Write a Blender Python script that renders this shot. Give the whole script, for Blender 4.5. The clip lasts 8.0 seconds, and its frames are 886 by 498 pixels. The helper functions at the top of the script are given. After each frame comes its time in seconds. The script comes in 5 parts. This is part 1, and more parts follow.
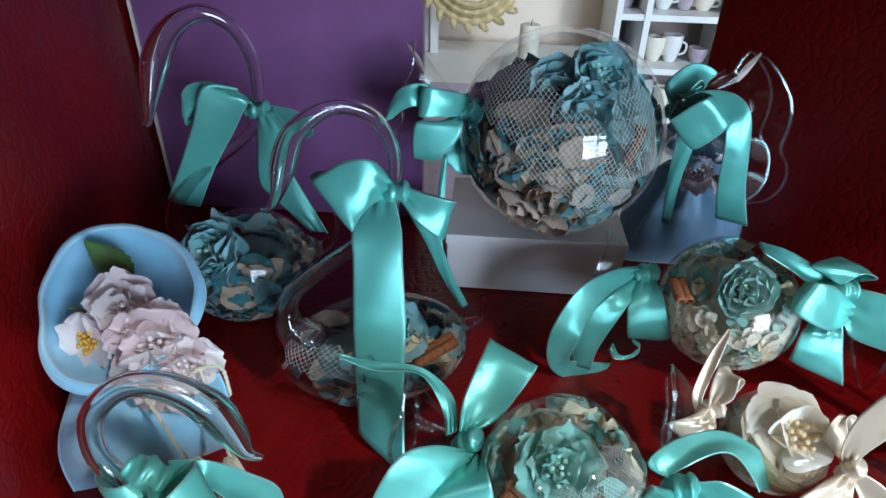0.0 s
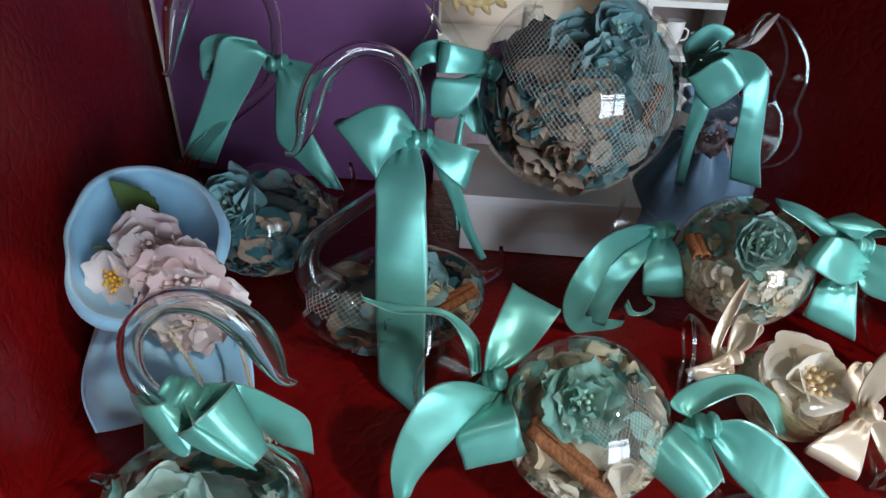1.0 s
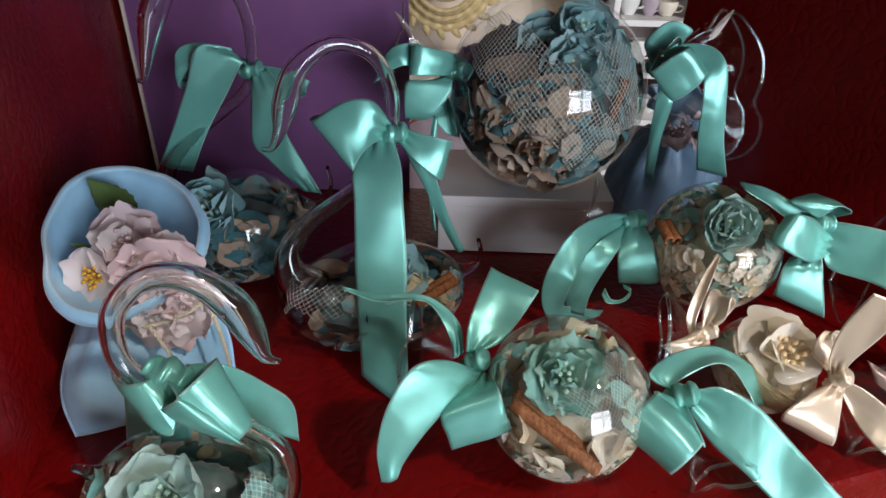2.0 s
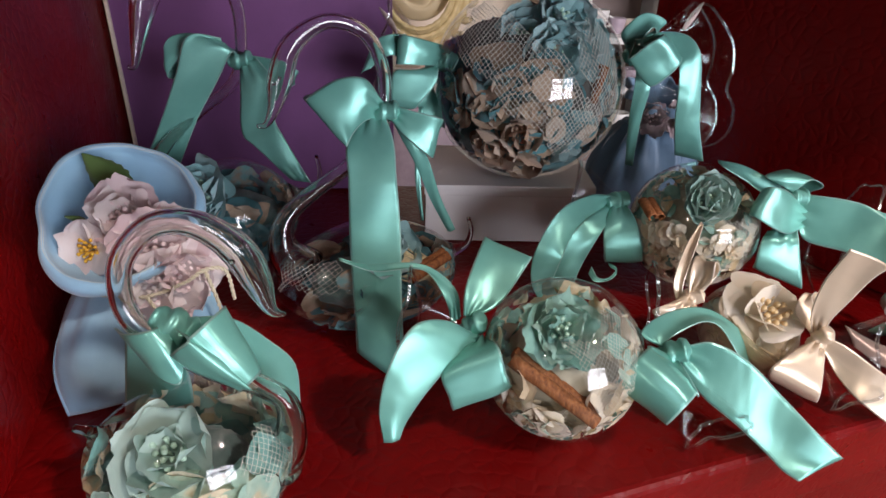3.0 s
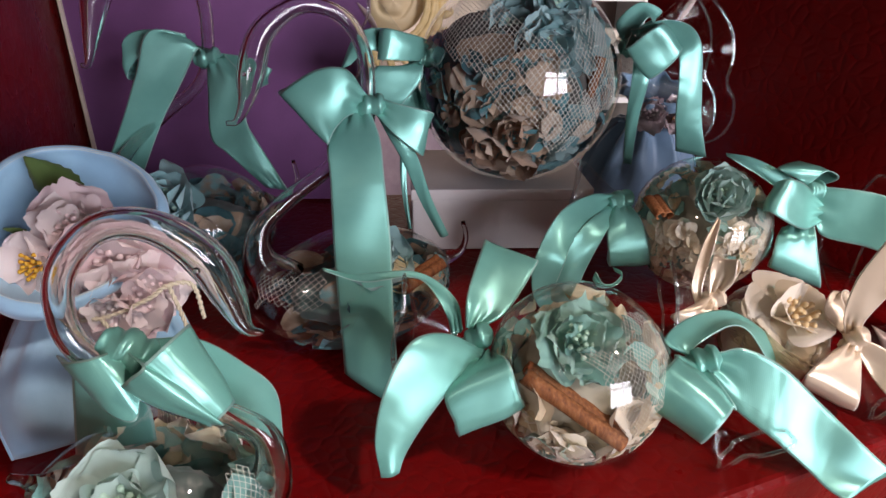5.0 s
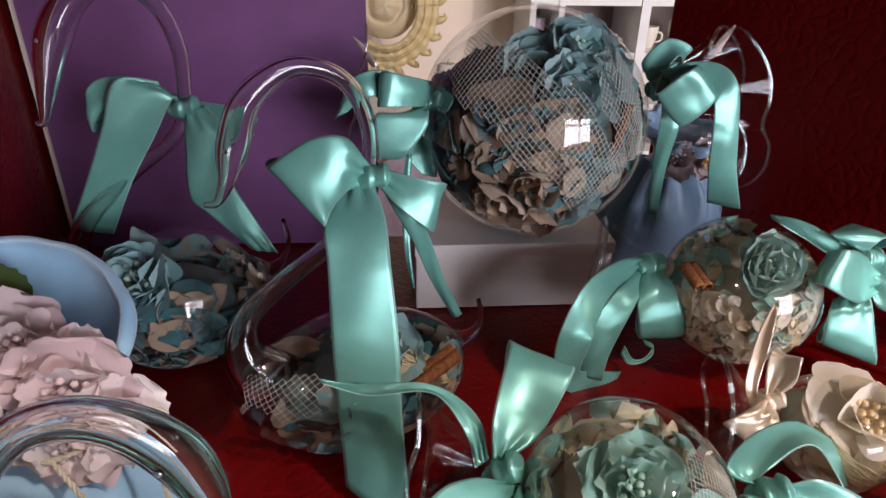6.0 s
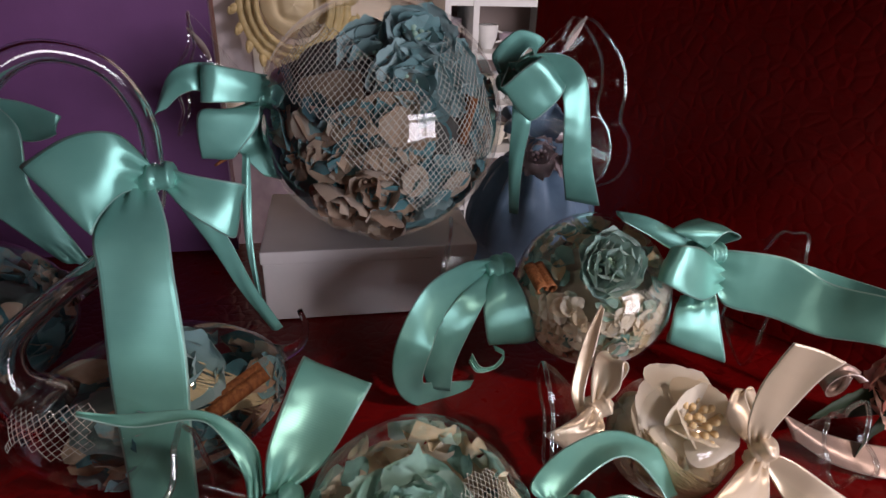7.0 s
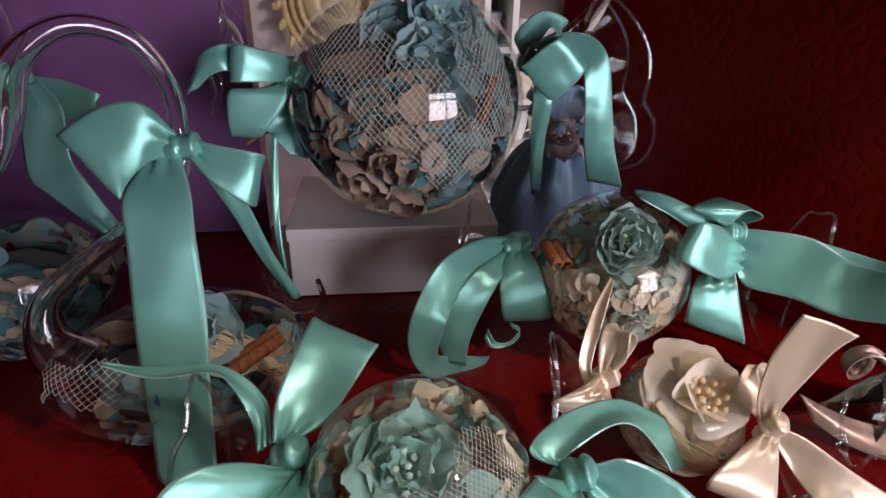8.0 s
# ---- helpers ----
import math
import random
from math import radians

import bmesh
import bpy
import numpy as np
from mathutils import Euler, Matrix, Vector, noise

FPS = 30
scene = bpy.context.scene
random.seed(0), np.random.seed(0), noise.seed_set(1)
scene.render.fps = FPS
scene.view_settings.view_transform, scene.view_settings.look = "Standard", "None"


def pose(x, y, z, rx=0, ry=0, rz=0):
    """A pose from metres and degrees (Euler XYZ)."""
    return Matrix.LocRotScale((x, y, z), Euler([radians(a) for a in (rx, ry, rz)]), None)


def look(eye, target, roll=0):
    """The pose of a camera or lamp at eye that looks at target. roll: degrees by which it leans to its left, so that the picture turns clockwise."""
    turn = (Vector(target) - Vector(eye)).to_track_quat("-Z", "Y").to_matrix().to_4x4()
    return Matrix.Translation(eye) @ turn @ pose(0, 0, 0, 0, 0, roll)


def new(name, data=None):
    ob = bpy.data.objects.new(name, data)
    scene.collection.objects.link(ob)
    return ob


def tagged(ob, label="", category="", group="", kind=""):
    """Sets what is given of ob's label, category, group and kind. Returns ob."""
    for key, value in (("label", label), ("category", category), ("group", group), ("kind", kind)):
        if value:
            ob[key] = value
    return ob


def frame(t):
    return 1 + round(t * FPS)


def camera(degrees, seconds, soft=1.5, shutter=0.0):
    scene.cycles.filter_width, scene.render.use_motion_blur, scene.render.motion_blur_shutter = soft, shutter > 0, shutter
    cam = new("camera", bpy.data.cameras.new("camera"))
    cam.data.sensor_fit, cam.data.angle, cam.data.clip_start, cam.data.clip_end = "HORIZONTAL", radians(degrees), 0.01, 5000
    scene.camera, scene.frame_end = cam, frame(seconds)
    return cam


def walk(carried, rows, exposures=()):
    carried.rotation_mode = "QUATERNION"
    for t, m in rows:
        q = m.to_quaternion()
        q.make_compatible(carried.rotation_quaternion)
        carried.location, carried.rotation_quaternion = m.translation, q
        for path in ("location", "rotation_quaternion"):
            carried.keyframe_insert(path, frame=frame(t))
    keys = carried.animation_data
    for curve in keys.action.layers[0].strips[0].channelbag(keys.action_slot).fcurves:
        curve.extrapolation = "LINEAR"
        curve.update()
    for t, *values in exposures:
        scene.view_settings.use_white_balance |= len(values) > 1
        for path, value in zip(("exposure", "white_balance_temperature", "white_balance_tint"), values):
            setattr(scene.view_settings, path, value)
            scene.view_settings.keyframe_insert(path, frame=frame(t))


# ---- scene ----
cam = camera(71.3, 8.0)
PATH = [
    (0, (0.026, 0.005, 0.284), (-0.098, 1.694, -0.779), 1.4),
    (0.5, (0.016, 0.002, 0.272), (-0.113, 1.686, -0.8), 1.4),
    (1, (0.012, -0.011, 0.264), (-0.088, 1.668, -0.818), 2.5),
    (1.5, (0.017, -0.019, 0.257), (-0.057, 1.681, -0.794), 2.0),
    (2.8, (0.005, -0.043, 0.231), (0.03, 1.723, -0.707), 1.5),
    (3, (0.004, -0.047, 0.226), (0.047, 1.726, -0.698), 1.6),
    (3.5, (0.006, -0.051, 0.219), (0.098, 1.776, -0.589), 1.1),
    (4, (0.003, -0.051, 0.21), (0.082, 1.789, -0.568), 0.3),
    (4.5, (0.004, -0.044, 0.204), (0.123, 1.773, -0.623), 1.1),
    (5.8, (-0.019, 0.031, 0.221), (0.081, 1.816, -0.675), 0.4),
    (6, (-0.012, 0.04, 0.226), (0.135, 1.824, -0.665), 1.0),
    (6.5, (0.028, 0.053, 0.224), (0.294, 1.836, -0.641), 1.3),
    (7, (0.049, 0.055, 0.217), (0.368, 1.824, -0.66), 1.9),
    (7.5, (0.059, 0.048, 0.21), (0.357, 1.812, -0.684), 1.8),
    (8, (0.061, 0.043, 0.209), (0.244, 1.828, -0.675), 0.8),
]
EXPOSURES = [(0.0, 0.0, 5350, 5), (0.5, -0.2, 5750, 8), (1.0, -0.34, 6000, 11), (1.5, -0.32, 6250, 14), (3.0, -0.24, 6850, 26), (3.5, -0.16, 6950, 29), (4.0, -0.22, 6950, 30),
             (4.5, -0.16, 6950, 30), (5.8, -0.2, 6950, 30), (6.0, -0.22, 6970, 30), (6.5, 0.15, 7000, 31), (7.0, -0.68, 7050, 32), (8.0, -0.58, 7000, 33)]
walk(cam, [(t, look(eye, target, roll)) for t, eye, target, roll in PATH], EXPOSURES)

# ---- light: a window behind the viewer, a room lamp, a little sky ----
world = bpy.data.worlds.new("sky")
scene.world = world
world.use_nodes = True
wn = world.node_tree
sky = wn.nodes.new("ShaderNodeTexSky")
sky.sky_type = 'NISHITA'
sky.sun_disc = False
sky.sun_elevation, sky.sun_rotation = radians(35), radians(150)
wn.links.new(sky.outputs[0], wn.nodes["Background"].inputs[0])
wn.nodes["Background"].inputs[1].default_value = 0.12

WINDOW = (1.80, -2.0, 0.40)     # middle of the window's opening
WIN_W, WIN_H = 1.55, 1.15
win = bpy.data.lights.new("window_light", 'AREA')
win.shape, win.size, win.size_y, win.energy = 'RECTANGLE', WIN_W, WIN_H, 128
win.color = (0.80, 0.91, 1.0)
new("window_light", win).matrix_world = pose(WINDOW[0], WINDOW[1] + 0.01, WINDOW[2], 90, 0, 0)
LAMPS = ((-1.60, -1.88, 1.85, 32), (1.48, -0.98, 1.95, 142))
for lx, ly, lz, watts in LAMPS:
    bulb = bpy.data.lights.new("lamp_light", 'POINT')
    bulb.energy, bulb.shadow_soft_size, bulb.color = watts, 0.07, (1.0, 0.945, 0.84)
    new("lamp_light", bulb).location = (lx, ly, lz)


# ---- materials ----
def material(name, color, rough=0.5, spec=0.5, metal=0.0, coat=0.0, sheen=0.0, sss=0.0):
    m = bpy.data.materials.new(name)
    m.use_nodes = True
    b = m.node_tree.nodes["Principled BSDF"]
    b.inputs["Base Color"].default_value = (*color, 1)
    b.inputs["Roughness"].default_value = rough
    b.inputs["Specular IOR Level"].default_value = spec
    b.inputs["Metallic"].default_value = metal
    b.inputs["Coat Weight"].default_value = coat
    b.inputs["Sheen Weight"].default_value = sheen
    return m, m.node_tree, b


def add(nt, kind, **values):
    n = nt.nodes.new(kind)
    for k, v in values.items():
        n.inputs[k.replace("_", " ")].default_value = v
    return n


def ramp(nt, source, stops):
    r = nt.nodes.new("ShaderNodeValToRGB")
    while len(r.color_ramp.elements) < len(stops):
        r.color_ramp.elements.new(0.5)
    for e, (p, c) in zip(r.color_ramp.elements, stops):
        e.position, e.color = p, (*c, 1)
    nt.links.new(source, r.inputs[0])
    return r.outputs[0]


def bump(nt, b, source, strength, dist):
    n = add(nt, "ShaderNodeBump", Strength=strength, Distance=dist)
    nt.links.new(source, n.inputs["Height"])
    nt.links.new(n.outputs[0], b.inputs["Normal"])
    return n


def coords(nt, space="Object"):
    return nt.nodes.new("ShaderNodeTexCoord").outputs[space]


def noise_tex(nt, scale, detail=4.0, vec=None):
    n = add(nt, "ShaderNodeTexNoise", Scale=scale, Detail=detail)
    if vec:
        nt.links.new(vec, n.inputs["Vector"])
    return n.outputs["Fac"]


def leather(name, color):
    """Embossed, lacquered leatherette: irregular scales with grooves between them."""
    m, nt, b = material(name, color, 0.34, 0.24, coat=0.03)
    v = coords(nt)
    wob = add(nt, "ShaderNodeTexNoise", Scale=25.0)
    nt.links.new(v, wob.inputs["Vector"])
    mix = nt.nodes.new("ShaderNodeVectorMath")
    mix.operation = 'MULTIPLY_ADD'
    mix.inputs[1].default_value = (0.012,) * 3
    nt.links.new(wob.outputs["Color"], mix.inputs[0])
    nt.links.new(v, mix.inputs[2])
    vo = add(nt, "ShaderNodeTexVoronoi", Scale=115.0)
    vo.feature = 'DISTANCE_TO_EDGE'
    nt.links.new(mix.outputs[0], vo.inputs["Vector"])
    groove = ramp(nt, vo.outputs["Distance"], [(0.0, (0, 0, 0)), (0.2, (0.8,) * 3), (0.6, (1, 1, 1))])
    fine = noise_tex(nt, 420.0, 3.0, v)
    sm = nt.nodes.new("ShaderNodeMath")
    sm.operation = 'MULTIPLY_ADD'
    sm.inputs[1].default_value = 0.35
    nt.links.new(fine, sm.inputs[0])
    nt.links.new(groove, sm.inputs[2])
    bump(nt, b, sm.outputs[0], 0.28, 0.0010)
    stain = noise_tex(nt, 14.0, 5.0, v)
    c = [x * 0.72 for x in color]
    nt.links.new(ramp(nt, stain, [(0.3, c), (0.7, color)]), b.inputs["Base Color"])
    nt.links.new(ramp(nt, noise_tex(nt, 60.0, 4.0, v), [(0.3, (0.26,) * 3), (0.75, (0.46,) * 3)]), b.inputs["Roughness"])
    return m


def satin(name, color, dark):
    """Woven satin: stretched gloss along the weft, fine threads, slight shade changes."""
    m, nt, b = material(name, color, 0.33, 0.6)
    b.inputs["Anisotropic"].default_value = 0.8
    b.inputs["Metallic"].default_value = 0.36
    tan = nt.nodes.new("ShaderNodeTangent")
    tan.direction_type = 'UV_MAP'
    nt.links.new(tan.outputs[0], b.inputs["Tangent"])
    uv = coords(nt, "UV")
    w = add(nt, "ShaderNodeTexWave", Scale=9.0, Distortion=1.5, Detail=1.0)
    w.bands_direction = 'Y'
    nt.links.new(uv, w.inputs["Vector"])
    # stitched selvedge: two fine ridges by the edges
    sep = nt.nodes.new("ShaderNodeSeparateXYZ")
    nt.links.new(uv, sep.inputs[0])
    edge = ramp(nt, sep.outputs[0], [(0.0, (0.3,) * 3), (0.035, (1, 1, 1)), (0.06, (0, 0, 0)), (0.94, (0, 0, 0)), (0.965, (1, 1, 1)), (1.0, (0.3,) * 3)])
    mx = nt.nodes.new("ShaderNodeMath")
    mx.operation = 'MULTIPLY_ADD'
    mx.inputs[1].default_value = 0.05
    nt.links.new(w.outputs["Fac"], mx.inputs[0])
    nt.links.new(edge, mx.inputs[2])
    # slack in the cloth: low waves across the run of the ribbon
    mp = nt.nodes.new("ShaderNodeMapping")
    mp.inputs["Scale"].default_value = (0.35, 1.1, 1.0)
    nt.links.new(uv, mp.inputs["Vector"])
    slack = nt.nodes.new("ShaderNodeMath")
    slack.operation = 'MULTIPLY_ADD'
    slack.inputs[1].default_value = 4.0
    nt.links.new(noise_tex(nt, 1.6, 1.5, mp.outputs[0]), slack.inputs[0])
    nt.links.new(mx.outputs[0], slack.inputs[2])
    bump(nt, b, slack.outputs[0], 0.5, 0.0003)
    cloud = noise_tex(nt, 45.0, 3.0, coords(nt))
    # the selvedge threads are paler than the weave
    pale = nt.nodes.new("ShaderNodeMix")
    pale.data_type = 'RGBA'
    nt.links.new(ramp(nt, sep.outputs[0], [(0.0, (0.45,) * 3), (0.022, (0.45,) * 3), (0.030, (0, 0, 0)), (0.970, (0, 0, 0)), (0.978, (0.45,) * 3), (1.0, (0.45,) * 3)]), pale.inputs["Factor"])
    nt.links.new(ramp(nt, cloud, [(0.3, dark), (0.7, color)]), pale.inputs["A"])
    pale.inputs["B"].default_value = (*[0.45 + 0.5 * c for c in color], 1)
    nt.links.new(pale.outputs["Result"], b.inputs["Base Color"])
    return m


def cloth(name, color, dark, scale=40.0):
    m, nt, b = material(name, color, 0.42, 0.45, sheen=0.4)
    v = coords(nt)
    nt.links.new(ramp(nt, noise_tex(nt, scale, 5.0, v), [(0.3, dark), (0.7, color)]), b.inputs["Base Color"])
    fold = noise_tex(nt, 70.0, 2.0, v)
    wv = nt.nodes.new("ShaderNodeMath")
    wv.operation = 'MULTIPLY_ADD'
    wv.inputs[1].default_value = 0.05
    nt.links.new(noise_tex(nt, 1600.0, 2.0, v), wv.inputs[0])
    nt.links.new(fold, wv.inputs[2])
    bump(nt, b, wv.outputs[0], 0.25, 0.003)
    return m


def petal_material(name, stops, per="Object", rough=0.6):
    """Silk or dried petals: the tint changes from one to the next, with veins and mottling."""
    m, nt, b = material(name, stops[0][1], rough, 0.3, sheen=0.3)
    v = coords(nt)
    if per == "Object":
        rnd = nt.nodes.new("ShaderNodeObjectInfo").outputs["Random"]
    else:
        rnd = nt.nodes.new("ShaderNodeNewGeometry").outputs["Random Per Island"]
    mot = noise_tex(nt, 330.0 if per == "Object" else 130.0, 6.0, v)
    sm = nt.nodes.new("ShaderNodeMath")
    sm.operation = 'MULTIPLY_ADD'
    sm.inputs[1].default_value = 0.55
    sub = nt.nodes.new("ShaderNodeMath")
    sub.operation = 'SUBTRACT'
    sub.inputs[1].default_value = 0.27
    nt.links.new(mot, sm.inputs[0])
    nt.links.new(rnd, sm.inputs[2])
    nt.links.new(sm.outputs[0], sub.inputs[0])
    tint = ramp(nt, sub.outputs[0], stops)
    nt.links.new(tint, b.inputs["Base Color"])
    bump(nt, b, noise_tex(nt, 520.0, 4.0, v), 0.4, 0.0006)
    # thin cloth and dried petals let some light through
    thin = nt.nodes.new("ShaderNodeBsdfTranslucent")
    both = add(nt, "ShaderNodeMixShader", Fac=0.2)
    nt.links.new(tint, thin.inputs["Color"])
    nt.links.new(b.outputs[0], both.inputs[1])
    nt.links.new(thin.outputs[0], both.inputs[2])
    nt.links.new(both.outputs[0], nt.nodes["Material Output"].inputs["Surface"])
    return m


def clear_glass(name, tint, power=3.2, base=0.05, gain=0.55, wavy=0.12, size=45.0):
    """Thin blown glass: clear in the middle, glossier towards the rim."""
    m = bpy.data.materials.new(name)
    m.use_nodes = True
    nt = m.node_tree
    nt.nodes.remove(nt.nodes["Principled BSDF"])
    out = nt.nodes["Material Output"]
    tr = nt.nodes.new("ShaderNodeBsdfTransparent")
    tr.inputs[0].default_value = (*tint, 1)
    gl = add(nt, "ShaderNodeBsdfGlossy", Roughness=0.015)
    gl.inputs["Color"].default_value = (1, 1, 1, 1)
    lw = add(nt, "ShaderNodeLayerWeight", Blend=0.5)
    pw = nt.nodes.new("ShaderNodeMath")
    pw.operation = 'POWER'
    pw.inputs[1].default_value = power
    ma = nt.nodes.new("ShaderNodeMath")
    ma.operation = 'MULTIPLY_ADD'
    ma.inputs[1].default_value, ma.inputs[2].default_value = gain, base
    nt.links.new(lw.outputs["Facing"], pw.inputs[0])
    nt.links.new(pw.outputs[0], ma.inputs[0])
    mix = nt.nodes.new("ShaderNodeMixShader")
    nt.links.new(ma.outputs[0], mix.inputs[0])
    nt.links.new(tr.outputs[0], mix.inputs[1])
    nt.links.new(gl.outputs[0], mix.inputs[2])
    nt.links.new(mix.outputs[0], out.inputs["Surface"])
    # the slight waviness of blown glass
    bp = add(nt, "ShaderNodeBump", Strength=wavy, Distance=0.002)
    nt.links.new(noise_tex(nt, size, 1.0, coords(nt)), bp.inputs["Height"])
    nt.links.new(bp.outputs[0], gl.inputs["Normal"])
    return m


def solid_glass(name):
    m, nt, b = material(name, (0.97, 0.98, 0.98), 0.01, 0.5)
    b.inputs["Transmission Weight"].default_value = 1.0
    b.inputs["IOR"].default_value = 1.45
    bump(nt, b, noise_tex(nt, 60.0, 1.0, coords(nt)), 0.08, 0.002)
    return m


RED = leather("red_leatherette", (0.205, 0.003, 0.003))
MINT = satin("mint_satin", (0.18, 0.525, 0.445), (0.135, 0.44, 0.375))
CREAM = satin("cream_satin", (0.82, 0.68, 0.51), (0.74, 0.60, 0.45))
GLASS = clear_glass("blown_glass", (0.97, 0.985, 0.98))
THIN = clear_glass("thin_glass", (0.96, 0.975, 0.97), 2.8, 0.02, 0.28, 0.25, 70.0)
RIM = clear_glass("rim_glass", (0.92, 0.94, 0.95), 2.0, 0.2)
ROD = solid_glass("drawn_glass")
BLUE = cloth("pale_blue_satin", (0.36, 0.65, 0.83), (0.28, 0.54, 0.75))
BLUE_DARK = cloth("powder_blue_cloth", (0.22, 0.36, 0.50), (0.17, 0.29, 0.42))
TEAL_PETAL = petal_material("teal_silk_petal", [(0.0, (0.21, 0.43, 0.45)), (0.5, (0.31, 0.54, 0.56)), (1.0, (0.46, 0.66, 0.67))])
MINT_PETAL = petal_material("mint_silk_petal", [(0.0, (0.15, 0.40, 0.34)), (0.5, (0.27, 0.54, 0.46)), (1.0, (0.46, 0.68, 0.58))])
PALE_MINT = petal_material("pale_mint_petal", [(0.0, (0.26, 0.47, 0.42)), (0.5, (0.38, 0.58, 0.52)), (1.0, (0.56, 0.72, 0.66))])
PINK_PETAL = petal_material("blush_silk_petal", [(0.0, (0.86, 0.66, 0.68)), (0.5, (0.91, 0.78, 0.78)), (1.0, (0.93, 0.87, 0.85))])
IVORY_PETAL = petal_material("ivory_silk_petal", [(0.0, (0.88, 0.74, 0.54)), (0.5, (0.92, 0.82, 0.66)), (1.0, (0.93, 0.87, 0.76))])
ROSE_PETAL = petal_material("peach_rose_petal", [(0.0, (0.90, 0.34, 0.31)), (0.6, (0.93, 0.50, 0.42)), (1.0, (0.95, 0.70, 0.52))])
POTPOURRI = petal_material("dried_petals", [(0.0, (0.04, 0.15, 0.18)), (0.3, (0.09, 0.28, 0.31)), (0.52, (0.19, 0.38, 0.40)), (0.64, (0.40, 0.26, 0.17)), (0.84, (0.54, 0.39, 0.28)), (1.0, (0.58, 0.49, 0.40))], "Island", 0.8)
PALE_POT = petal_material("pale_dried_petals", [(0.0, (0.12, 0.33, 0.31)), (0.28, (0.25, 0.50, 0.44)), (0.5, (0.45, 0.58, 0.46)), (0.62, (0.70, 0.55, 0.33)), (0.82, (0.80, 0.70, 0.52)), (1.0, (0.84, 0.78, 0.66))], "Island", 0.8)
IVORY_POT = petal_material("ivory_dried_petals", [(0.0, (0.70, 0.55, 0.36)), (0.5, (0.86, 0.75, 0.58)), (1.0, (0.90, 0.84, 0.73))], "Island", 0.7)
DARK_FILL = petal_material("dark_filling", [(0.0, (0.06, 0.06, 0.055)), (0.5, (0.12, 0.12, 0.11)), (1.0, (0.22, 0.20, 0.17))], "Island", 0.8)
TEAL_FILL = petal_material("teal_filling", [(0.0, (0.09, 0.16, 0.16)), (0.5, (0.18, 0.27, 0.25)), (1.0, (0.36, 0.38, 0.32))], "Island", 0.8)
CREAM_FILL = petal_material("cream_filling", [(0.0, (0.44, 0.42, 0.32)), (0.5, (0.64, 0.58, 0.45)), (1.0, (0.76, 0.70, 0.58))], "Island", 0.8)
DRIED_TAN = petal_material("dried_tan_petal", [(0.0, (0.34, 0.21, 0.14)), (0.5, (0.46, 0.33, 0.24)), (1.0, (0.54, 0.45, 0.36))], rough=0.75)
DRIED_TEAL = petal_material("dried_teal_petal", [(0.0, (0.07, 0.20, 0.22)), (0.5, (0.15, 0.33, 0.35)), (1.0, (0.36, 0.46, 0.44))], rough=0.75)
NETTING = material("cream_netting", (0.72, 0.71, 0.64), 0.7)[0]
STAMEN = material("pale_stamens", (0.42, 0.62, 0.50), 0.6)[0]
YELLOW = material("yellow_stamens", (0.75, 0.42, 0.04), 0.7)[0]
GOLD_CORD = material("gold_cord", (0.62, 0.57, 0.42), 0.45, sheen=0.4)[0]
LEAF = petal_material("silk_leaf", [(0.0, (0.05, 0.12, 0.03)), (1.0, (0.12, 0.22, 0.06))])


def cinnamon_material():
    m, nt, b = material("cinnamon_bark", (0.30, 0.11, 0.04), 0.7, 0.3)
    v = coords(nt)
    mp = nt.nodes.new("ShaderNodeMapping")
    mp.inputs["Scale"].default_value = (1, 1, 0.12)
    nt.links.new(v, mp.inputs["Vector"])
    n = noise_tex(nt, 700.0, 5.0, mp.outputs[0])
    nt.links.new(ramp(nt, n, [(0.25, (0.12, 0.04, 0.016)), (0.5, (0.27, 0.095, 0.033)), (0.75, (0.40, 0.165, 0.065))]), b.inputs["Base Color"])
    bump(nt, b, n, 0.6, 0.0008)
    return m


CINNAMON = cinnamon_material()


def plain(name, color, rough, grain, depth, scale=300.0):
    m, nt, b = material(name, color, rough, 0.4)
    v = coords(nt)
    n = noise_tex(nt, scale, 5.0, v)
    nt.links.new(ramp(nt, noise_tex(nt, scale * 0.08, 5.0, v), [(0.3, [c * (1 - grain) for c in color]), (0.7, color)]), b.inputs["Base Color"])
    bump(nt, b, n, 0.3, depth)
    return m


PURPLE = plain("purple_card", (0.225, 0.088, 0.235), 0.5, 0.12, 0.0003, 500.0)
CARD_EDGE = plain("cream_card_edge", (0.86, 0.74, 0.64), 0.7, 0.15, 0.0003)
BOX_WHITE = plain("white_carton", (0.86, 0.82, 0.80), 0.6, 0.1, 0.0003)
PLASTER = plain("taupe_plaster", (0.15, 0.14, 0.13), 0.85, 0.12, 0.002, 60.0)
BOARDS = plain("room_boards", (0.22, 0.14, 0.09), 0.5, 0.4, 0.002, 30.0)
PAINT = plain("white_paint", (0.78, 0.78, 0.76), 0.4, 0.08, 0.0005)
RAFFIA = plain("raffia", (0.66, 0.55, 0.34), 0.7, 0.2, 0.0002)
METAL = material("lamp_metal", (0.6, 0.6, 0.6), 0.35, metal=1.0)[0]


# ---- makers ----
def mesh_of(bm, mat, name, smooth=True):
    me = bpy.data.meshes.new(name)
    bm.to_mesh(me)
    bm.free()
    me.materials.append(mat)
    if smooth:
        me.polygons.foreach_set("use_smooth", [True] * len(me.polygons))
    return me


def part(name, bm, mat, parent=None, label="", smooth=True):
    ob = new(name, mesh_of(bm, mat, name, smooth))
    if parent:
        ob.parent = parent
        ob.matrix_parent_inverse = parent.matrix_world.inverted()
    return tagged(ob, label)


